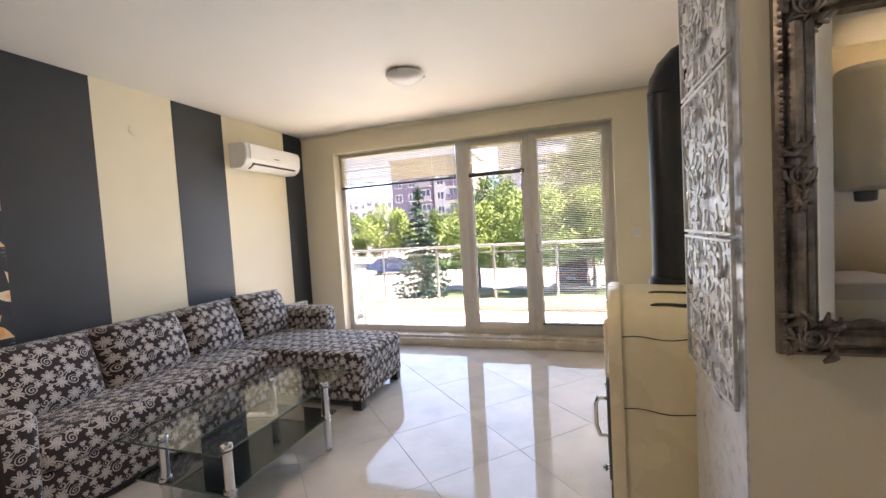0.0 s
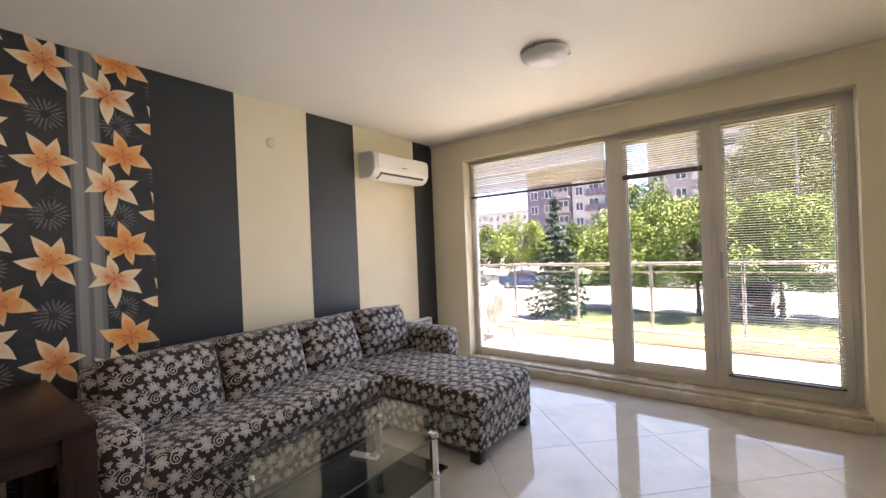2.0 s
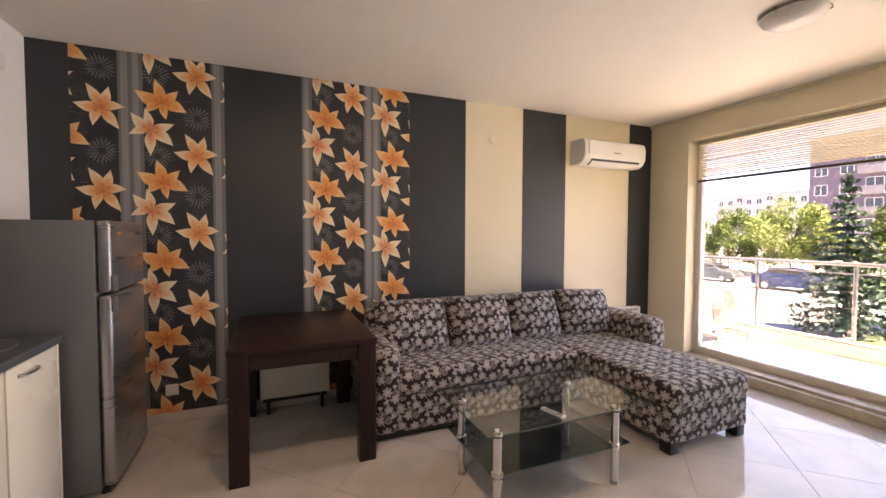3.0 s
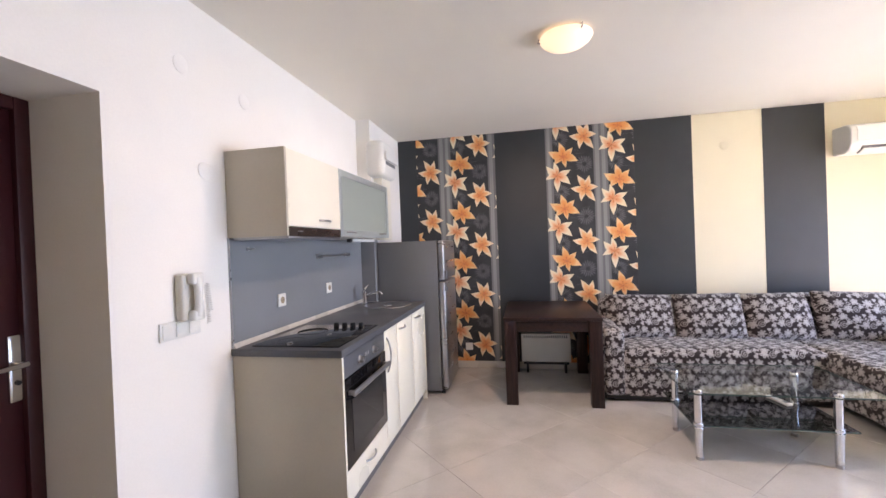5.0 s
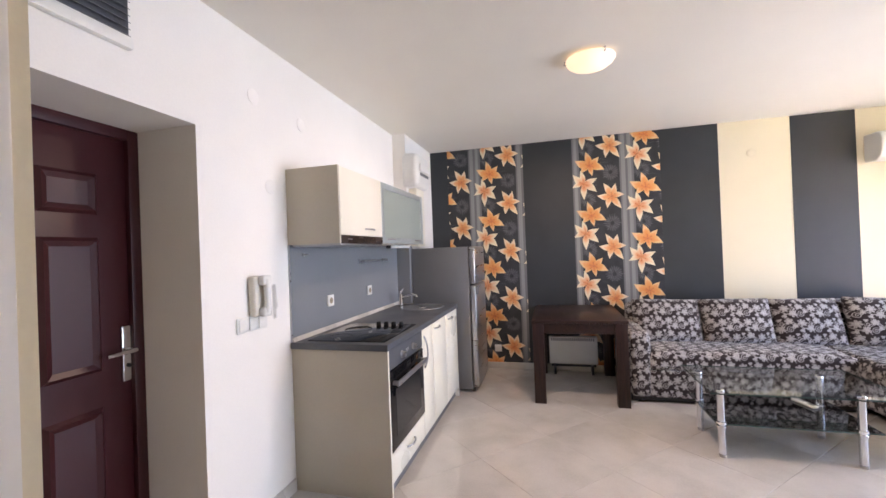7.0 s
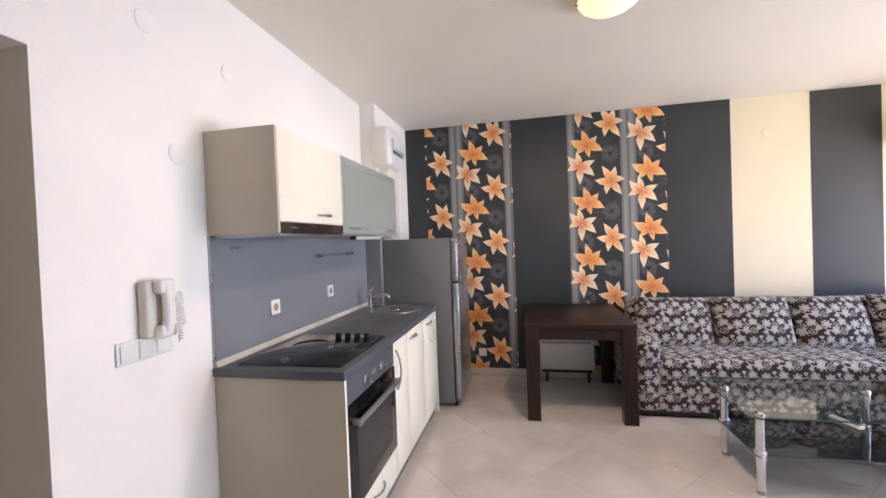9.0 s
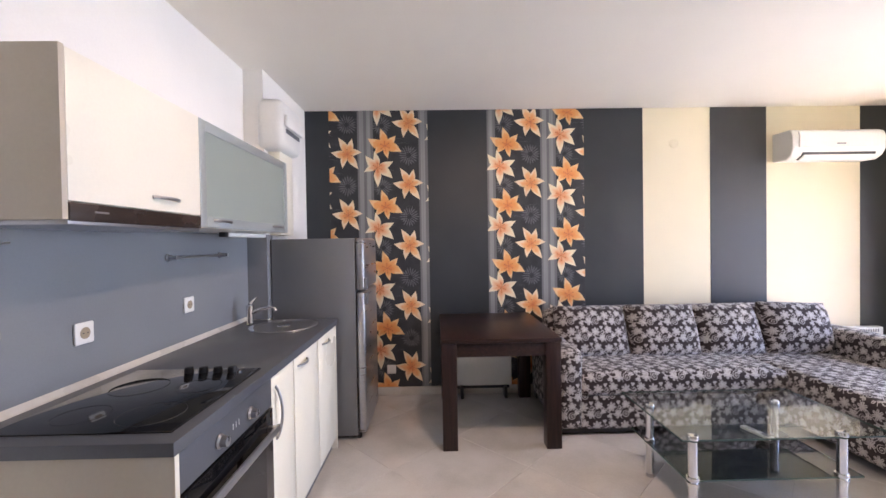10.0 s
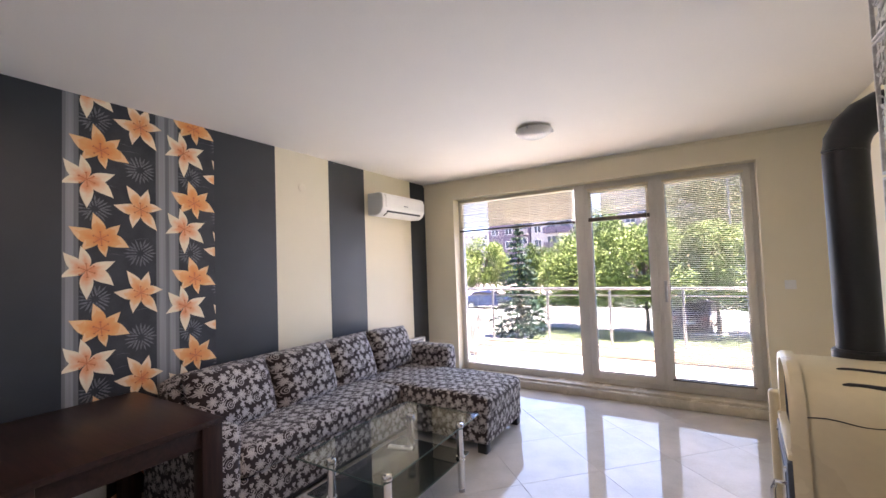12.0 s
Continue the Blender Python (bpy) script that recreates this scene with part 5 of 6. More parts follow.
l.new(tc.outputs["Object"], no.inputs[0]), l.new(tc.outputs["Object"], vo.inputs["Vector"])
mx = math_node(n, l, "MULTIPLY_ADD", vo.outputs["Distance"], 0.5, no.outputs[0])
r = ramp(n, [(0.42, (0.42, 0.42, 0.41)), (0.55, (0.55, 0.55, 0.54)), (0.75, (0.68, 0.67, 0.65))])
l.new(mx, r.inputs[0]), l.new(r.outputs[0], b.inputs["Base Color"])
bp = n.new("ShaderNodeBump")
bp.inputs["Strength"].default_value, bp.inputs["Distance"].default_value = 0.6, 0.006
l.new(mx, bp.inputs["Height"]), l.new(bp.outputs[0], b.inputs["Normal"])
EMBOSS = m
setting("wall_cladding", B(XT - 0.006, XT, YT + 0.002, YB, 0.075, H), EMBOSS, "silver embossed cladding on the chimney wall", "wall")
rng = random.Random(11)
bm = bmesh.new()
PW, PH = 0.40, 0.405


def leaf3(bm, c, tip, wide, x0, x1):
    d = Vector(tip)
    n2 = Vector((-d.y, d.x)) * wide
    prof = [(0.0, 0.15), (0.3, 0.8), (0.6, 0.75), (1.0, 0.0)]
    L = [Vector(c) + d * u + n2 * w * 0.5 for u, w in prof]
    R = [Vector(c) + d * u - n2 * w * 0.5 for u, w in reversed(prof[:-1])]
    out = L + R
    a = [bm.verts.new((x0, p.x, p.y)) for p in out]
    b = [bm.verts.new((x1, p.x, p.y)) for p in out]
    bm.faces.new(a), bm.faces.new(b[::-1])
    for i in range(len(a)):
        j = (i + 1) % len(a)
        bm.faces.new((a[i], a[j], b[j], b[i]))


for i in range(5):
    for j in range(5):
        cy, cz = -PW / 2 + PW * (i + 0.5) / 5 + rng.uniform(-0.015, 0.015), PH * (j + 0.5) / 5 + rng.uniform(-0.015, 0.015)
        t0 = rng.uniform(0, 6.28)
        for k in range(6):
            t = t0 + k * 1.047 + rng.uniform(-0.2, 0.2)
            ln = rng.uniform(0.032, 0.052)
            leaf3(bm, (cy, cz), (ln * math.cos(t), ln * math.sin(t)), rng.uniform(0.35, 0.6), -0.004 - 0.002 * (k % 2), 0.0)
        if (i + j) % 2:
            s = rng.choice((-1, 1))
            pts = [(-0.002, cy + (0.01 + 0.0045 * q) * math.cos(s * q * 0.55 + t0), cz + (0.01 + 0.0045 * q) * math.sin(s * q * 0.55 + t0)) for q in range(14)]
            tube(bm, pts, 0.0032, 6)
SHEETZ = (0.872, 1.289, 1.706, 2.123)
fret0 = thing("fretwork_panel", (XT - 0.018, 1.455, SHEETZ[0]), "antique silver openwork panel hung on the chimney wall", "wall panel", "silver openwork panels on the pier")
tagged(part("openwork", bm, SILVER, fret0, smooth=0), kind="stuff")
bm = bmesh.new()
for a, b2, c, d in ((-PW / 2 - 0.012, PW / 2 + 0.012, -0.001, 0.008), (-PW / 2 - 0.012, PW / 2 + 0.012, PH - 0.006, PH + 0.003)):
    box(bm, -0.009, 0.002, a, b2, c, d, 0.002)
for a in (-PW / 2 - 0.012, PW / 2 + 0.004):
    box(bm, -0.009, 0.002, a, a + 0.008, 0.008, PH - 0.006, 0.002)
part("rim", bm, SILVER, fret0)
for a in (-0.15, 0.15):
    for c in (0.03, PH - 0.03):
        part("spacer", C((0.0, a * 1.0, c), (0.012, a, c), 0.005, seg=8), SILVER, fret0)
for z in SHEETZ[1:]:
    copy_thing(fret0, Matrix.Translation((XT - 0.018, 1.455, z)))

# ---------------------------------------------------------------- carved mirror on the south face
FRAME = worn("dark_silver_carving", (0.20, 0.175, 0.15), 0.35, 0.75, vary=0.35, scale=18, fine=70, bump=0.4)
mr = thing("wall_mirror", (0, 0, 0), "rectangular mirror in a carved dark silver frame", "mirror")
MX0, MX1, MZ0, MZ1 = 0.618, 1.15, 1.022, 1.812
prof = [(0.0, 0.0), (0.0, 0.018), (0.010, 0.030), (0.018, 0.022), (0.030, 0.034), (0.046, 0.030), (0.056, 0.016), (0.066, 0.020), (0.074, 0.012), (0.074, 0.0)]
bm = bmesh.new()
loops = []
for w, dpt in prof:
    loops.append([bm.verts.new((x, YT - dpt, z)) for x, z in ((MX0 + w, MZ0 + w), (MX1 - w, MZ0 + w), (MX1 - w, MZ1 - w), (MX0 + w, MZ1 - w))])
for a, b2 in zip(loops, loops[1:]):
    for k in range(4):
        bm.faces.new((a[k], a[(k + 1) % 4], b2[(k + 1) % 4], b2[k]))
part("frame", bm, FRAME, mr, smooth=20)
rng = random.Random(3)


def carving(cx, cz, span_x, span_z, count):
    bm = bmesh.new()
    for i in range(count):
        p = Vector((cx + rng.uniform(-span_x, span_x), YT - 0.032, cz + rng.uniform(-span_z, span_z)))
        r = rng.uniform(0.006, 0.012)
        vs = bmesh.ops.create_icosphere(bm, subdivisions=1, radius=r, matrix=Matrix.Translation(p) @ pose(0, 0, 0, 0, rng.uniform(0, 180), 0) @ Matrix.Diagonal((1.7, 0.8, 0.7, 1)))["verts"]
    for s in (-1, 1):
        pts = [(cx + s * (0.004 + 0.0022 * q) * math.cos(q * 0.6), YT - 0.036, cz + (0.004 + 0.0022 * q) * math.sin(q * 0.6)) for q in range(12)]
        tube(bm, pts, 0.004, 6)
    return tagged(part("carving", bm, FRAME, mr), "carved leaf ornament", kind="stuff")


for cx in (MX0 + 0.035, MX1 - 0.035):
    carving(cx, (MZ0 + MZ1) / 2, 0.022, 0.075, 34)
    for cz in (MZ0 + 0.045, MZ1 - 0.045):
        carving(cx + (0.02 if cx < 0.9 else -0.02), cz, 0.05, 0.05, 34)
carving((MX0 + MX1) / 2, MZ1 - 0.035, 0.09, 0.025, 34)
carving((MX0 + MX1) / 2, MZ0 + 0.035, 0.09, 0.022, 30)
bm = bmesh.new()
for i in range(46):
    for x in (MX0 + 0.008, MX1 - 0.008):
        bmesh.ops.create_icosphere(bm, subdivisions=1, radius=0.006, matrix=Matrix.Translation((x, YT - 0.028, MZ0 + 0.03 + i * 0.0162)))
tagged(part("beading", bm, FRAME, mr), kind="stuff")
part("mirror_glass", B(MX0 + 0.070, MX1 - 0.070, YT - 0.010, YT - 0.004, MZ0 + 0.070, MZ1 - 0.070), MIRROR, mr, smooth=0)

# ---------------------------------------------------------------- balcony
setting("balcony_floor", B(-4.2, 2.2, YN + TH, 6.25, -0.15, 0.055), BALTILE, "pale sunlit balcony floor", "balcony")
# out-of-view slab that stops direct sun from entering at the window
setting("balcony_canopy", B(-4.2, 2.2, YN + TH, 5.22, 2.72, 2.9), CONC, "unseen slab over the balcony that keeps sun off the window", "balcony")
pp = bmesh.new()
N = 24
xs = [-3.9 + i * 6.0 / N for i in range(N + 1)]
cv = lambda x: 6.08 + 0.10 * math.cos((x + 0.9) * 0.55)
lo = [[pp.verts.new((x, cv(x) + dy, z)) for dy, z in ((0, 0.05), (0, 0.20), (0.012, 0.215), (0.14, 0.215), (0.15, 0.2), (0.15, -0.4))] for x in xs]
for a, b2 in zip(lo, lo[1:]):
    for k in range(5):
        pp.faces.new((a[k], a[k + 1], b2[k + 1], b2[k]))
pp.faces.new(lo[0]), pp.faces.new(lo[-1][::-1])
setting("balcony_parapet", pp, CONC, "low curved cream balcony parapet", "parapet")
RAIL = worn("weathered_rail_steel", (0.26, 0.265, 0.27), 0.42, 0.7, vary=0.1, scale=3, fine=60, bump=0.05)
rail = thing("balcony_railing", (0, 0, 0), "stainless balcony railing with clear glass panels", "railing")
RY = 0.075
part("handrail", T([(x, cv(x) + RY, 1.055) for x in xs], 0.021, 12), RAIL, rail, "steel handrail")
part("mid_rail", T([(x, cv(x) + RY, 0.955) for x in xs], 0.008, 8), RAIL, rail)
posts = [-3.80, -2.88, -1.95, -1.03, -0.10, 0.83, 1.75]
for x in posts:
    part("post", C((x, cv(x) + RY, 0.21), (x, cv(x) + RY, 1.055), 0.019, seg=14), RAIL, rail, "steel post")
RG = thin_glass("railing_glass", (0.88, 0.94, 0.95), 0.04)
for a, b2 in zip(posts, posts[1:]):
    bm = bmesh.new()
    q = [bm.verts.new(v) for v in ((a + 0.05, cv(a) + RY, 0.28), (b2 - 0.05, cv(b2) + RY, 0.28), (b2 - 0.05, cv(b2) + RY, 0.925), (a + 0.05, cv(a) + RY, 0.925))]
    f = bm.faces.new(q)
    r = bmesh.ops.extrude_face_region(bm, geom=[f])
    bmesh.ops.translate(bm, vec=(0, 0.008, 0), verts=[v for v in r["geom"] if isinstance(v, bmesh.types.BMVert)])
    g = part("glass_panel", bm, RG, rail, "clear glass panel", smooth=0)
    g.visible_shadow = False
UNIT = worn("weathered_casing", (0.25, 0.245, 0.235), 0.5, vary=0.1, scale=4, fine=60, bump=0.05)
ou = thing("outdoor_unit", (-3.03, 5.52, 0.055), "off-white outdoor air conditioner unit on the balcony", "air conditioner")
part("casing", B(-0.15, 0.13, -0.36, 0.36, 0.16, 0.70, 0.015, 3), UNIT, ou)
part("fan_well", lathe([(0.215, 0), (0.215, 0.004), (0.02, 0.005)], 36, pose(0.13, 0.08, 0.43, 0, 90)), GREYM, ou, "dark fan opening")
for r in (0.04, 0.075, 0.11, 0.145, 0.18, 0.215):
    pts = [(0.142, 0.08 + r * math.cos(i * math.pi / 16), 0.43 + r * math.sin(i * math.pi / 16)) for i in range(33)]
    part("guard_ring", T(pts, 0.003, 5), UNIT, ou)
for i in range(8):
    t = i * math.pi / 4
    part("guard_bar", C((0.142, 0.08 + 0.03 * math.cos(t), 0.43 + 0.03 * math.sin(t)), (0.142, 0.08 + 0.215 * math.cos(t), 0.43 + 0.215 * math.sin(t)), 0.003, seg=6), UNIT, ou)
for y in (-0.28, 0.28):
    part("bracket_leg", B(-0.14, 0.32, y - 0.02, y + 0.02, 0.12, 0.16, 0.005), UNIT, ou, "white support bracket")
    for x in (-0.12, 0.30):
        part("bracket_foot", B(x - 0.02, x + 0.02, y - 0.02, y + 0.02, 0.0, 0.122, 0.004), UNIT, ou)

# ---------------------------------------------------------------- ground, lawn, lot
GZ = -2.3
LOT = worn("pale_concrete_paving", (0.30, 0.285, 0.265), 0.8, vary=0.12, scale=0.3, fine=6, bump=0.1)
GRASS = worn("lawn_grass", (0.10, 0.125, 0.05), 0.9, vary=0.3, scale=0.8, fine=40, bump=0.5)
KERB = worn("kerb_stone", (0.40, 0.39, 0.37), 0.8, vary=0.1)
ASPH = worn("asphalt", (0.16, 0.155, 0.15), 0.85, vary=0.12, scale=0.5, fine=20, bump=0.2)
bm = bmesh.new()
v = [bm.verts.new(p) for p in ((-500, 6.4, GZ), (500, 6.4, GZ), (500, 700, GZ), (-500, 700, GZ))]
bm.faces.new(v)
setting("ground", bm, LOT, "pale sun-bleached paving of the parking lot", "ground")
setting("lawn", B(-7.0, 40, 8.0, 22.6, GZ - 0.1, GZ + 0.09), GRASS, "strip of green lawn below the balcony", "lawn")
bm = bmesh.new()
box(bm, -7.15, 40, 22.6, 22.75, GZ - 0.1, GZ + 0.12)
box(bm, -7.15, -7.0, 8.0, 22.6, GZ - 0.1, GZ + 0.12)
setting("kerb", bm, KERB, "grey stone kerb round the lawn", "kerb")
setting("road", B(-90, 90, 36.5, 44, GZ - 0.1, GZ + 0.03), ASPH, "shaded asphalt road behind the lot", "road")

# ---------------------------------------------------------------- greenery


def leaf_mat(name, c0, c1):
    m, n, l, b = nodes_of(name, 0.6, 0, c0, 0.3)
    g = n.new("ShaderNodeNewGeometry")
    r = ramp(n, [(0.0, c0), (1.0, c1)])
    l.new(g.outputs["Random Per Island"], r.inputs[0]), l.new(r.outputs[0], b.inputs["Base Color"])
    b.inputs["Transmission Weight"].default_value = 0.0
    return m


LIME = leaf_mat("lime_leaves", (0.085, 0.14, 0.030), (0.20, 0.27, 0.075))
GREEN = leaf_mat("green_leaves", (0.035, 0.075, 0.018), (0.10, 0.16, 0.035))
OLIVE = leaf_mat("olive_leaves", (0.06, 0.085, 0.03), (0.15, 0.17, 0.075))
FIR = leaf_mat("spruce_needles", (0.012, 0.035, 0.022), (0.035, 0.075, 0.045))
BARK = worn("grey_bark", (0.10, 0.075, 0.055), 0.9, vary=0.3, scale=6, fine=40, bump=0.5, stretch=(4, 4, 1))


def leaves(verts, faces, c, size, rng):
    d = Vector((rng.gauss(0, 1), rng.gauss(0, 1), rng.gauss(0.6, 1))).normalized()
    a = d.orthogonal().normalized()
    b = d.cross(a)
    t = rng.uniform(0, 6.28)
    u, w = a * math.cos(t) + b * math.sin(t), b * math.cos(t) - a * math.sin(t)
    k = len(verts)
    s = size * rng.uniform(0.6, 1.3)
    verts += [c - u * s, c + w * s * 0.45 + d * s * 0.1, c + u * s, c - w * s * 0.45 + d * s * 0.1]
    faces.append((k, k + 1, k + 2, k + 3))


def mesh_part(name, verts, faces, mat, parent):
    me = bpy.data.meshes.new(name)
    me.from_pydata([tuple(v) for v in verts], [], faces)
    me.materials.append(mat)
    ob = new(name, me)
    ob.parent = parent
    return ob


def tree(x, y, h, crown_r, crown_h, mat, count, size, seed, label):
    rng = random.Random(seed)
    t = thing("tree", (x, y, GZ), label, "tree", "trees round the parking lot")
    z0 = h - crown_h
    bm = bmesh.new()
    tube(bm, [(0, 0, 0), (0.05, 0.02, z0 * 0.5), (0, 0.05, z0), (0.05, 0, h * 0.75)], [0.07 + 0.008 * h, 0.06 + 0.006 * h, 0.06, 0.03], 8)
    blobs = []
    for i in range(30):
        a = i * 2.399 + rng.uniform(-0.5, 0.5)
        k = (i + 0.5) / 30
        f = rng.uniform(0.35, 1.12)
        zz = z0 + crown_h * (0.08 + 0.84 * k) + rng.uniform(-0.08, 0.08) * crown_h
        rr = crown_r * math.sin(math.pi * (0.16 + 0.74 * k)) ** 0.7
        c = Vector((rr * 0.8 * math.cos(a) * f, rr * 0.8 * math.sin(a) * f, zz))
        blobs.append((c, min(crown_r, crown_h / 2) * rng.uniform(0.2, 0.42)))
        if i % 2:
            tube(bm, [(0, 0, z0 * 0.9 + (zz - z0) * 0.35), tuple(c * 0.6 + Vector((0, 0, zz * 0.36))), tuple(c)], [0.06, 0.035, 0.012], 6)
    part("trunk", bm, BARK, t)
    V, F = [], []
    for i in range(count):
        c, r = blobs[rng.randrange(len(blobs))]
        d = Vector((rng.gauss(0, 1), rng.gauss(0, 1), rng.gauss(0, 1))).normalized()
        leaves(V, F, c + d * r * rng.uniform(0.3, 1.3) ** 0.8, size, rng)
    mesh_part("crown", V, F, mat, t)
    return t


def spruce(x, y, h, r, seed):
    rng = random.Random(seed)
    t = thing("spruce_tree", (x, y, GZ), "dark blue-green spruce standing at the lawn's edge", "tree")
    part("trunk", C((0, 0, 0), (0, 0, h * 0.96), 0.11, 0.02, seg=8), BARK, t)
    V, F = [], []
    tiers = 20
    for k in range(tiers):
        z = 0.35 + (h - 0.4) * k / tiers
        R = r * (1 - k / tiers) ** 0.8 * rng.uniform(0.82, 1.1)
        for i in range(max(5, int(15 * (1 - k / tiers)) + 4)):
            a = rng.uniform(0, 6.283)
            L = R * rng.uniform(0.75, 1.08)
            for q in range(9):
                f = (q + 0.6) / 9
                c = Vector((L * f * math.cos(a), L * f * math.sin(a), z - 0.28 * L * f * f + 0.10 * f))
                for _ in range(2):
                    leaves(V, F, c + Vector((rng.uniform(-0.1, 0.1), rng.uniform(-0.1, 0.1), rng.uniform(-0.06, 0.03))), 0.13, rng)
    for i in range(60):
        leaves(V, F, Vector((rng.uniform(-0.06, 0.06), rng.uniform(-0.06, 0.06), h - rng.uniform(0, 0.6))), 0.1, rng)
    mesh_part("crown", V, F, FIR, t)


spruce(-7.6, 19.8, 5.9, 1.75, 4)
tree(-5.4, 23.2, 5.0, 2.6, 3.6, LIME, 18060, 0.083, 13, "bright lime-green young tree at the lawn's edge")
tree(-2.0, 22.2, 5.5, 2.7, 4.0, LIME, 20160, 0.083, 1, "bright lime-green young tree at the lawn's edge")
tree(0.95, 23.0, 5.5, 2.5, 4.0, LIME, 18060, 0.083, 2, "bright lime-green young tree at the lawn's edge")
tree(5.2, 23.4, 5.6, 2.6, 4.1, LIME, 17220, 0.083, 3, "bright lime-green young tree at the lawn's edge")
tree(-20.5, 42.0, 6.4, 4.0, 5.2, LIME, 15540, 0.125, 5, "yellow-green tree beside the road")
tree(-26.0, 42.5, 5.9, 3.8, 5.0, GREEN, 13440, 0.125, 6, "broad green tree beside the road")
tree(-15.0, 45.5, 5.6, 3.4, 4.9, GREEN, 10500, 0.125, 16, "low green tree beside the road")
tree(-7.4, 38.5, 8.2, 3.4, 6.4, GREEN, 15960, 0.119, 7, "dark green tree behind the lot")
tree(2.5, 47.0, 14.5, 5.4, 12.0, OLIVE, 19740, 0.165, 8, "tall olive-green tree behind the lot")
tree(11.0, 49.0, 15.5, 5.4, 12.5, OLIVE, 17220, 0.165, 9, "tall olive-green tree behind the lot")
tree(-11.5, 47.0, 5.2, 3.0, 4.6, GREEN, 8820, 0.125, 10, "low green tree beside the road")
# clipped hedge along the road
V, F = [], []
rng = random.Random(8)
for i in range(9000):
    x = rng.uniform(-16, 24)
    leaves(V, F, Vector((x, 34.8 + rng.uniform(-0.7, 0.7), GZ + rng.uniform(0.0, 1.7) * (0.8 + 0.3 * math.sin(x * 1.3)))), 0.16, rng)
hd_ = mesh_part("hedge", V, F, GREEN, None)
tagged(hd_, "long dark green hedge behind the parking lot", "hedge", kind="stuff")

# ---------------------------------------------------------------- cars and lamp post
def car(x, y, yaw, mat, label):
    c = thing("parked_car", pose(x, y, GZ, 0, 0, yaw), label, "car", "parked cars on the lot")
    prof = [(-2.1, 0.35), (-2.12, 0.75), (-1.95, 0.95), (-1.55, 1.02), (-1.15, 1.42), (-0.2, 1.50), (0.55, 1.40), (1.15, 0.98), (1.95, 0.82), (2.12, 0.6), (2.1, 0.32), (1.7, 0.25), (-1.7, 0.25)]
    o = part("body", prism(prof, "y", -0.86, 0.86), mat, c)
    for v in o.data.vertices:
        if v.co.z > 1.0:
            v.co.y *= 1 - 0.30 * (v.co.z - 1.0)
    bv = o.modifiers.new("round", "BEVEL")
    bv.width, bv.segments = 0.08, 3
    for s in (-1, 1):
        part("side_window", prism([(-1.32, 1.05), (-1.05, 1.37), (-0.2, 1.43), (0.5, 1.34), (0.95, 1.02)], "y", s * 0.80, s * 0.825), BLACKG, c)
        part("tail_light", B(-2.13, -2.05, s * 0.62 - 0.14, s * 0.62 + 0.14, 0.72, 0.86, 0.02), worn("tail_red", (0.35, 0.01, 0.01), 0.2), c, "red tail light")
        part("headlight", B(2.0, 2.1, s * 0.60 - 0.16, s * 0.60 + 0.16, 0.60, 0.74, 0.02), CHROME, c)
        for wx in (-1.3, 1.3):
            w = part("wheel", C((wx, s * 0.74, 0.31), (wx, s * 0.90, 0.31), 0.31, seg=24), BLACK, c)
            part("rim", C((wx, s * 0.89, 0.31), (wx, s * 0.905, 0.31), 0.20, seg=16), STEEL, w)
    part("rear_window", prism([(-1.50, 1.03), (-1.52, 1.05), (-1.14, 1.43), (-1.10, 1.41)], "y", -0.62, 0.62), BLACKG, c)
    part("windscreen", prism([(1.10, 1.02), (1.14, 1.02), (0.58, 1.41), (0.54, 1.40)], "y", -0.66, 0.66), BLACKG, c)
    part("number_plate", B(-2.135, -2.12, -0.26, 0.26, 0.52, 0.63), WHITE, c)
    return c


car(0.05, 25.2, 82, worn("plum_car_paint", (0.05, 0.012, 0.03), 0.2, 0.3, vary=0.05), "dark plum car parked on the pale lot")
car(-15.2, 32.0, 10, worn("blue_car_paint", (0.015, 0.03, 0.10), 0.2, 0.3, vary=0.05), "dark blue car parked beside the road")
car(-21.5, 33.0, 8, worn("grey_car_paint", (0.10, 0.105, 0.11), 0.25, 0.4, vary=0.05), "grey car parked beside the road")
lp = thing("street_lamp", (2.7, 38.0, GZ), "grey street lamp pole with two heads", "street lamp")
part("pole", C((0, 0, 0), (0, 0, 12.2), 0.10, 0.05, seg=10), GREYM, lp)
for s in (-1, 1):
    part("lamp_head", B(s * 0.2 - 0.25, s * 0.9 - 0.25 + 0.5, -0.15, 0.15, 12.15, 12.35, 0.05), GREYM, lp)

# ---------------------------------------------------------------- apartment buildings
PLUM = worn("plum_grey_render", (0.13, 0.11, 0.15), 0.85, vary=0.06, scale=0.2, fine=8, bump=0.1)
PALE = worn("pale_render", (0.42, 0.41, 0.41), 0.85, vary=0.06, scale=0.2, fine=8, bump=0.1)
GREYR = worn("grey_render", (0.26, 0.25, 0.26), 0.85, vary=0.06, scale=0.2, fine=8, bump=0.1)
DGLASS = worn("far_window_glass", (0.05, 0.06, 0.075), 0.12, vary=0.3, scale=0.7, fine=4, bump=0)


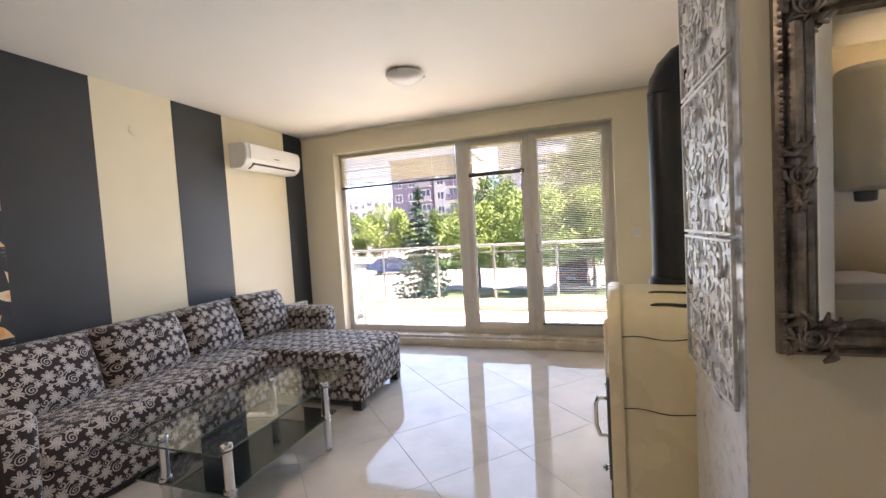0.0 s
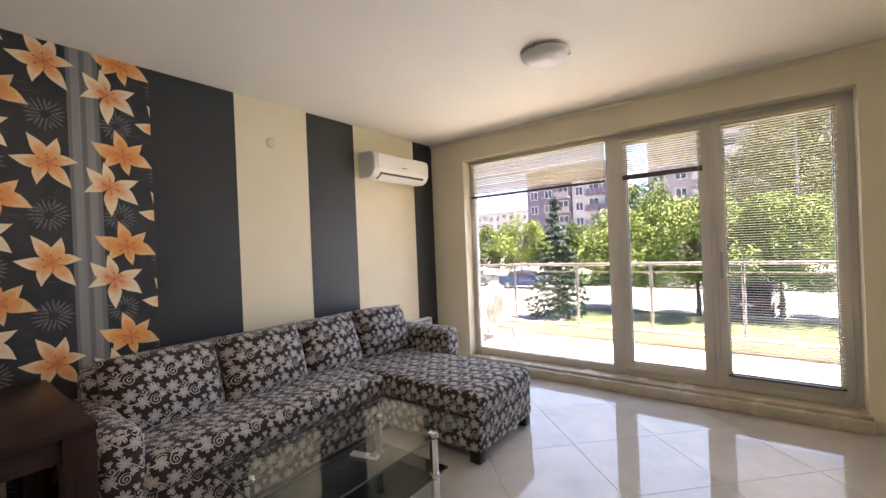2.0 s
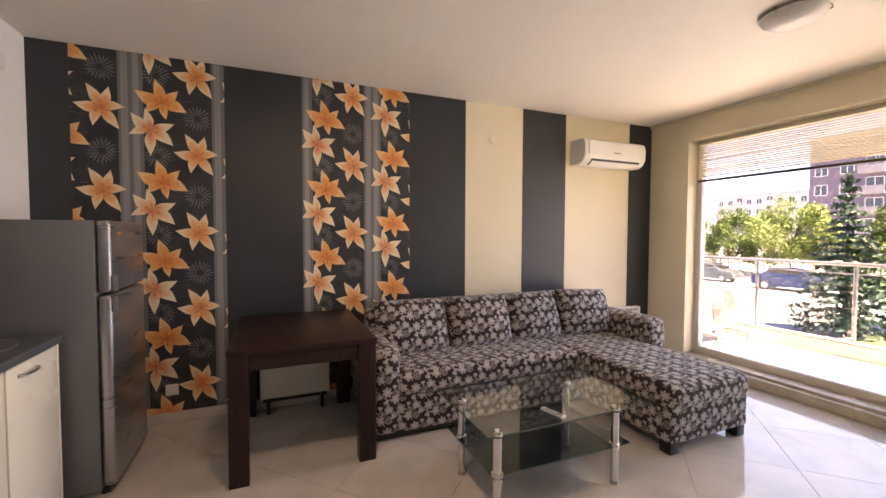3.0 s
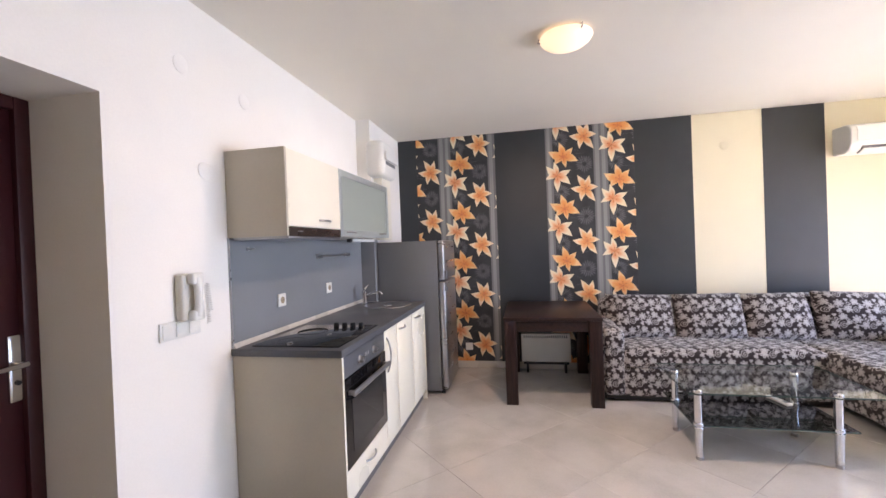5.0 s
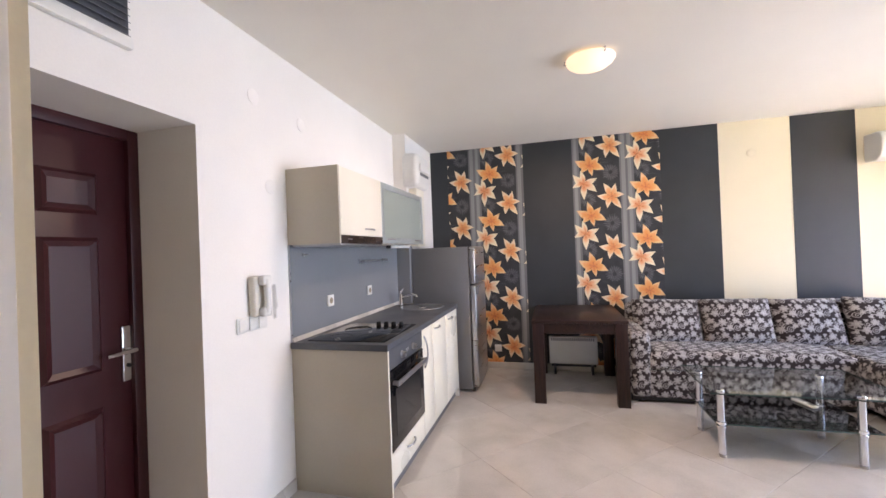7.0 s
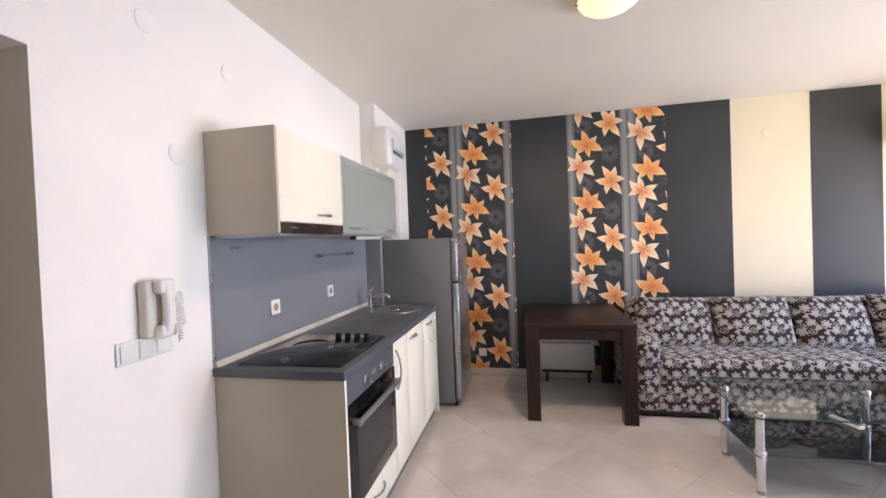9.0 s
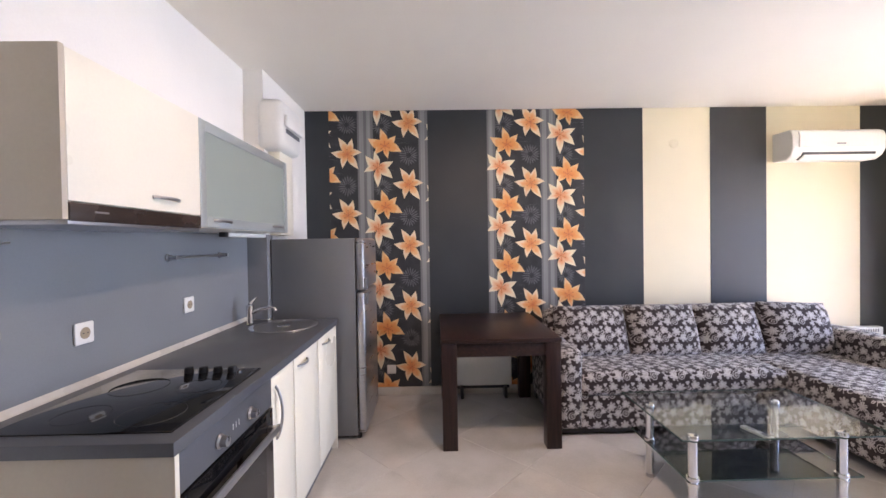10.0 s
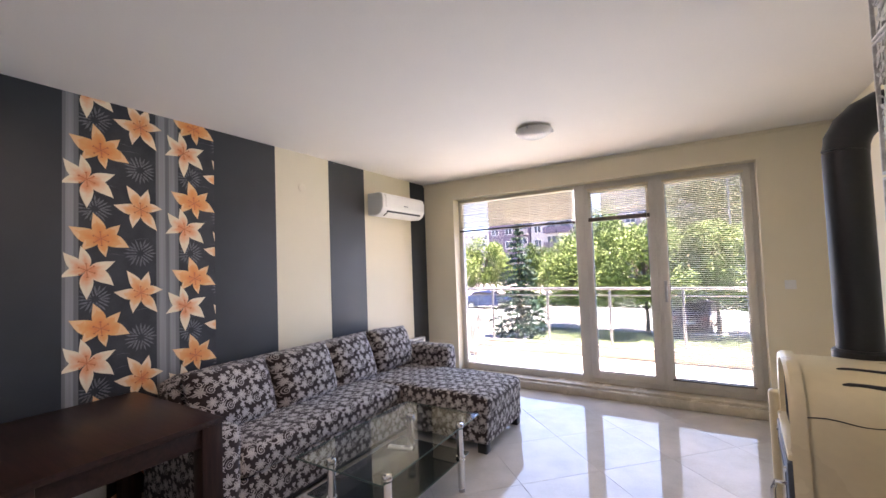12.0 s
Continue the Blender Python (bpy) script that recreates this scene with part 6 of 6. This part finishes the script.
def building(x0, x1, y, depth, floors, wall, cols, balcony_cols, label, bal_mat):
    b = thing("apartment_building", ((x0 + x1) / 2, y, GZ), label, "building", "apartment buildings beyond the lot")
    w, h = x1 - x0, floors * 3.0 + 0.6
    part("wall", B(-w / 2, w / 2, 0, depth, 0, h), wall, b)
    part("roof", B(-w / 2 - 0.2, w / 2 + 0.2, -0.2, depth + 0.2, h, h + 0.35), GREYR, b)
    cw = w / cols
    for f in range(floors):
        for c in range(cols):
            cx, z = -w / 2 + (c + 0.5) * cw, 0.9 + f * 3.0
            bal = c in balcony_cols
            ww, hh = (cw * 0.30, 2.1) if bal else (cw * 0.24, 1.5)
            bm = bmesh.new()
            for a, e, p, q in ((cx - ww - 0.08, cx - ww, z, z + hh), (cx + ww, cx + ww + 0.08, z, z + hh), (cx - ww, cx + ww, z + hh, z + hh + 0.08), (cx - ww, cx + ww, z - 0.08, z), (cx - 0.04, cx + 0.04, z, z + hh)):
                box(bm, a, e, -0.06, 0.05, p, q)
            wi = part("window", bm, WHITE, b, smooth=0)
            part("pane", B(cx - ww, cx + ww, -0.02, 0.02, z, z + hh), DGLASS, wi, smooth=0)
            if bal:
                bm = bmesh.new()
                box(bm, cx - cw * 0.46, cx + cw * 0.46, -1.4, 0, z - 0.35, z - 0.12)
                box(bm, cx - cw * 0.46, cx + cw * 0.46, -1.4, -1.3, z - 0.12, z + 0.85)
                part("balcony", bm, bal_mat, b, smooth=0)


building(-37.3, -28, 80, 14, 6, PLUM, 3, (2,), "plum-grey apartment building beyond the road", GREYR)
building(-27.9, -19.5, 80.5, 14, 6, PALE, 3, (1, 2), "pale apartment building with plum-grey balconies", PLUM)
building(-13, 24, 74, 16, 9, GREYR, 12, (2, 3, 6, 7, 10), "tall grey apartment building with pale balconies", PALE)
building(-88, -63, 135, 16, 5, PALE, 9, (2, 5), "long pale apartment building far away", PALE)

# ---------------------------------------------------------------- floor tiles, laid diagonally
m, n, l, b = nodes_of("polished_tile", 0.05, 0, (0.6, 0.55, 0.5), 0.5)
b.inputs["IOR"].default_value = 1.8
tc, inf = n.new("ShaderNodeTexCoord"), n.new("ShaderNodeObjectInfo")
add = n.new("ShaderNodeVectorMath")
l.new(tc.outputs["Object"], add.inputs[0])
mul = n.new("ShaderNodeMath")
mul.operation = "MULTIPLY"
mul.inputs[1].default_value = 37
l.new(inf.outputs["Random"], mul.inputs[0]), l.new(mul.outputs[0], add.inputs[1])
n1, n2 = n.new("ShaderNodeTexNoise"), n.new("ShaderNodeTexNoise")
n1.inputs["Scale"].default_value, n1.inputs["Detail"].default_value = 3.5, 6
n2.inputs["Scale"].default_value = 90
l.new(add.outputs[0], n1.inputs[0]), l.new(add.outputs[0], n2.inputs[0])
mx = n.new("ShaderNodeMath")
mx.operation = "MULTIPLY_ADD"
mx.inputs[1].default_value = 0.25
l.new(n2.outputs[0], mx.inputs[0]), l.new(n1.outputs[0], mx.inputs[2])
r = ramp(n, [(0.35, (0.46, 0.43, 0.39)), (0.62, (0.55, 0.52, 0.48)), (0.85, (0.61, 0.58, 0.54))])
l.new(mx.outputs[0], r.inputs[0]), l.new(r.outputs[0], b.inputs["Base Color"])
rr = n.new("ShaderNodeMapRange")
rr.inputs[1].default_value, rr.inputs[2].default_value, rr.inputs[3].default_value, rr.inputs[4].default_value = 0.3, 0.75, 0.03, 0.09
l.new(n1.outputs[0], rr.inputs[0]), l.new(rr.outputs[0], b.inputs["Roughness"])
TILE = m
S, G = 0.595, 0.0006
tile_me = None
ax, ay = -1.02, 0.82
for i in range(-9, 10):
    for j in range(-9, 10):
        cx = ax + ((i + 0.5) - (j + 0.5)) * S / math.sqrt(2)
        cy = ay + ((i + 0.5) + (j + 0.5)) * S / math.sqrt(2)
        inside = XW - 0.3 < cx < XE + 0.2 and YS - 0.3 < cy < YN + 0.25
        hall = XE - 0.4 < cx < XEND + 0.2 and YC - 0.5 < cy < YT + 0.3
        niche = NX0 - 0.3 < cx < NX1 + 0.3 and NY - 0.25 < cy < YS + 0.2
        if not (inside or hall or niche):
            continue
        if tile_me is None:
            bm = bmesh.new()
            h = S / 2 - G
            lo = [bm.verts.new((sx * h, sy * h, -0.012)) for sx, sy in ((-1, -1), (1, -1), (1, 1), (-1, 1))]
            mid = [bm.verts.new((sx * h, sy * h, -0.0012)) for sx, sy in ((-1, -1), (1, -1), (1, 1), (-1, 1))]
            h -= 0.0012
            top = [bm.verts.new((sx * h, sy * h, 0)) for sx, sy in ((-1, -1), (1, -1), (1, 1), (-1, 1))]
            for a, b2 in ((lo, mid), (mid, top)):
                for k in range(4):
                    bm.faces.new((a[k], a[(k + 1) % 4], b2[(k + 1) % 4], b2[k]))
            bm.faces.new(top)
            o = part("tile", bm, TILE, floor, smooth=0)
            tile_me = o.data
        else:
            o = new("tile", tile_me)
            o.parent = floor
        o.matrix_basis = pose(cx, cy, random.uniform(-0.0003, 0.0), random.uniform(-0.02, 0.02), random.uniform(-0.02, 0.02), 45 + 90 * random.randrange(4))
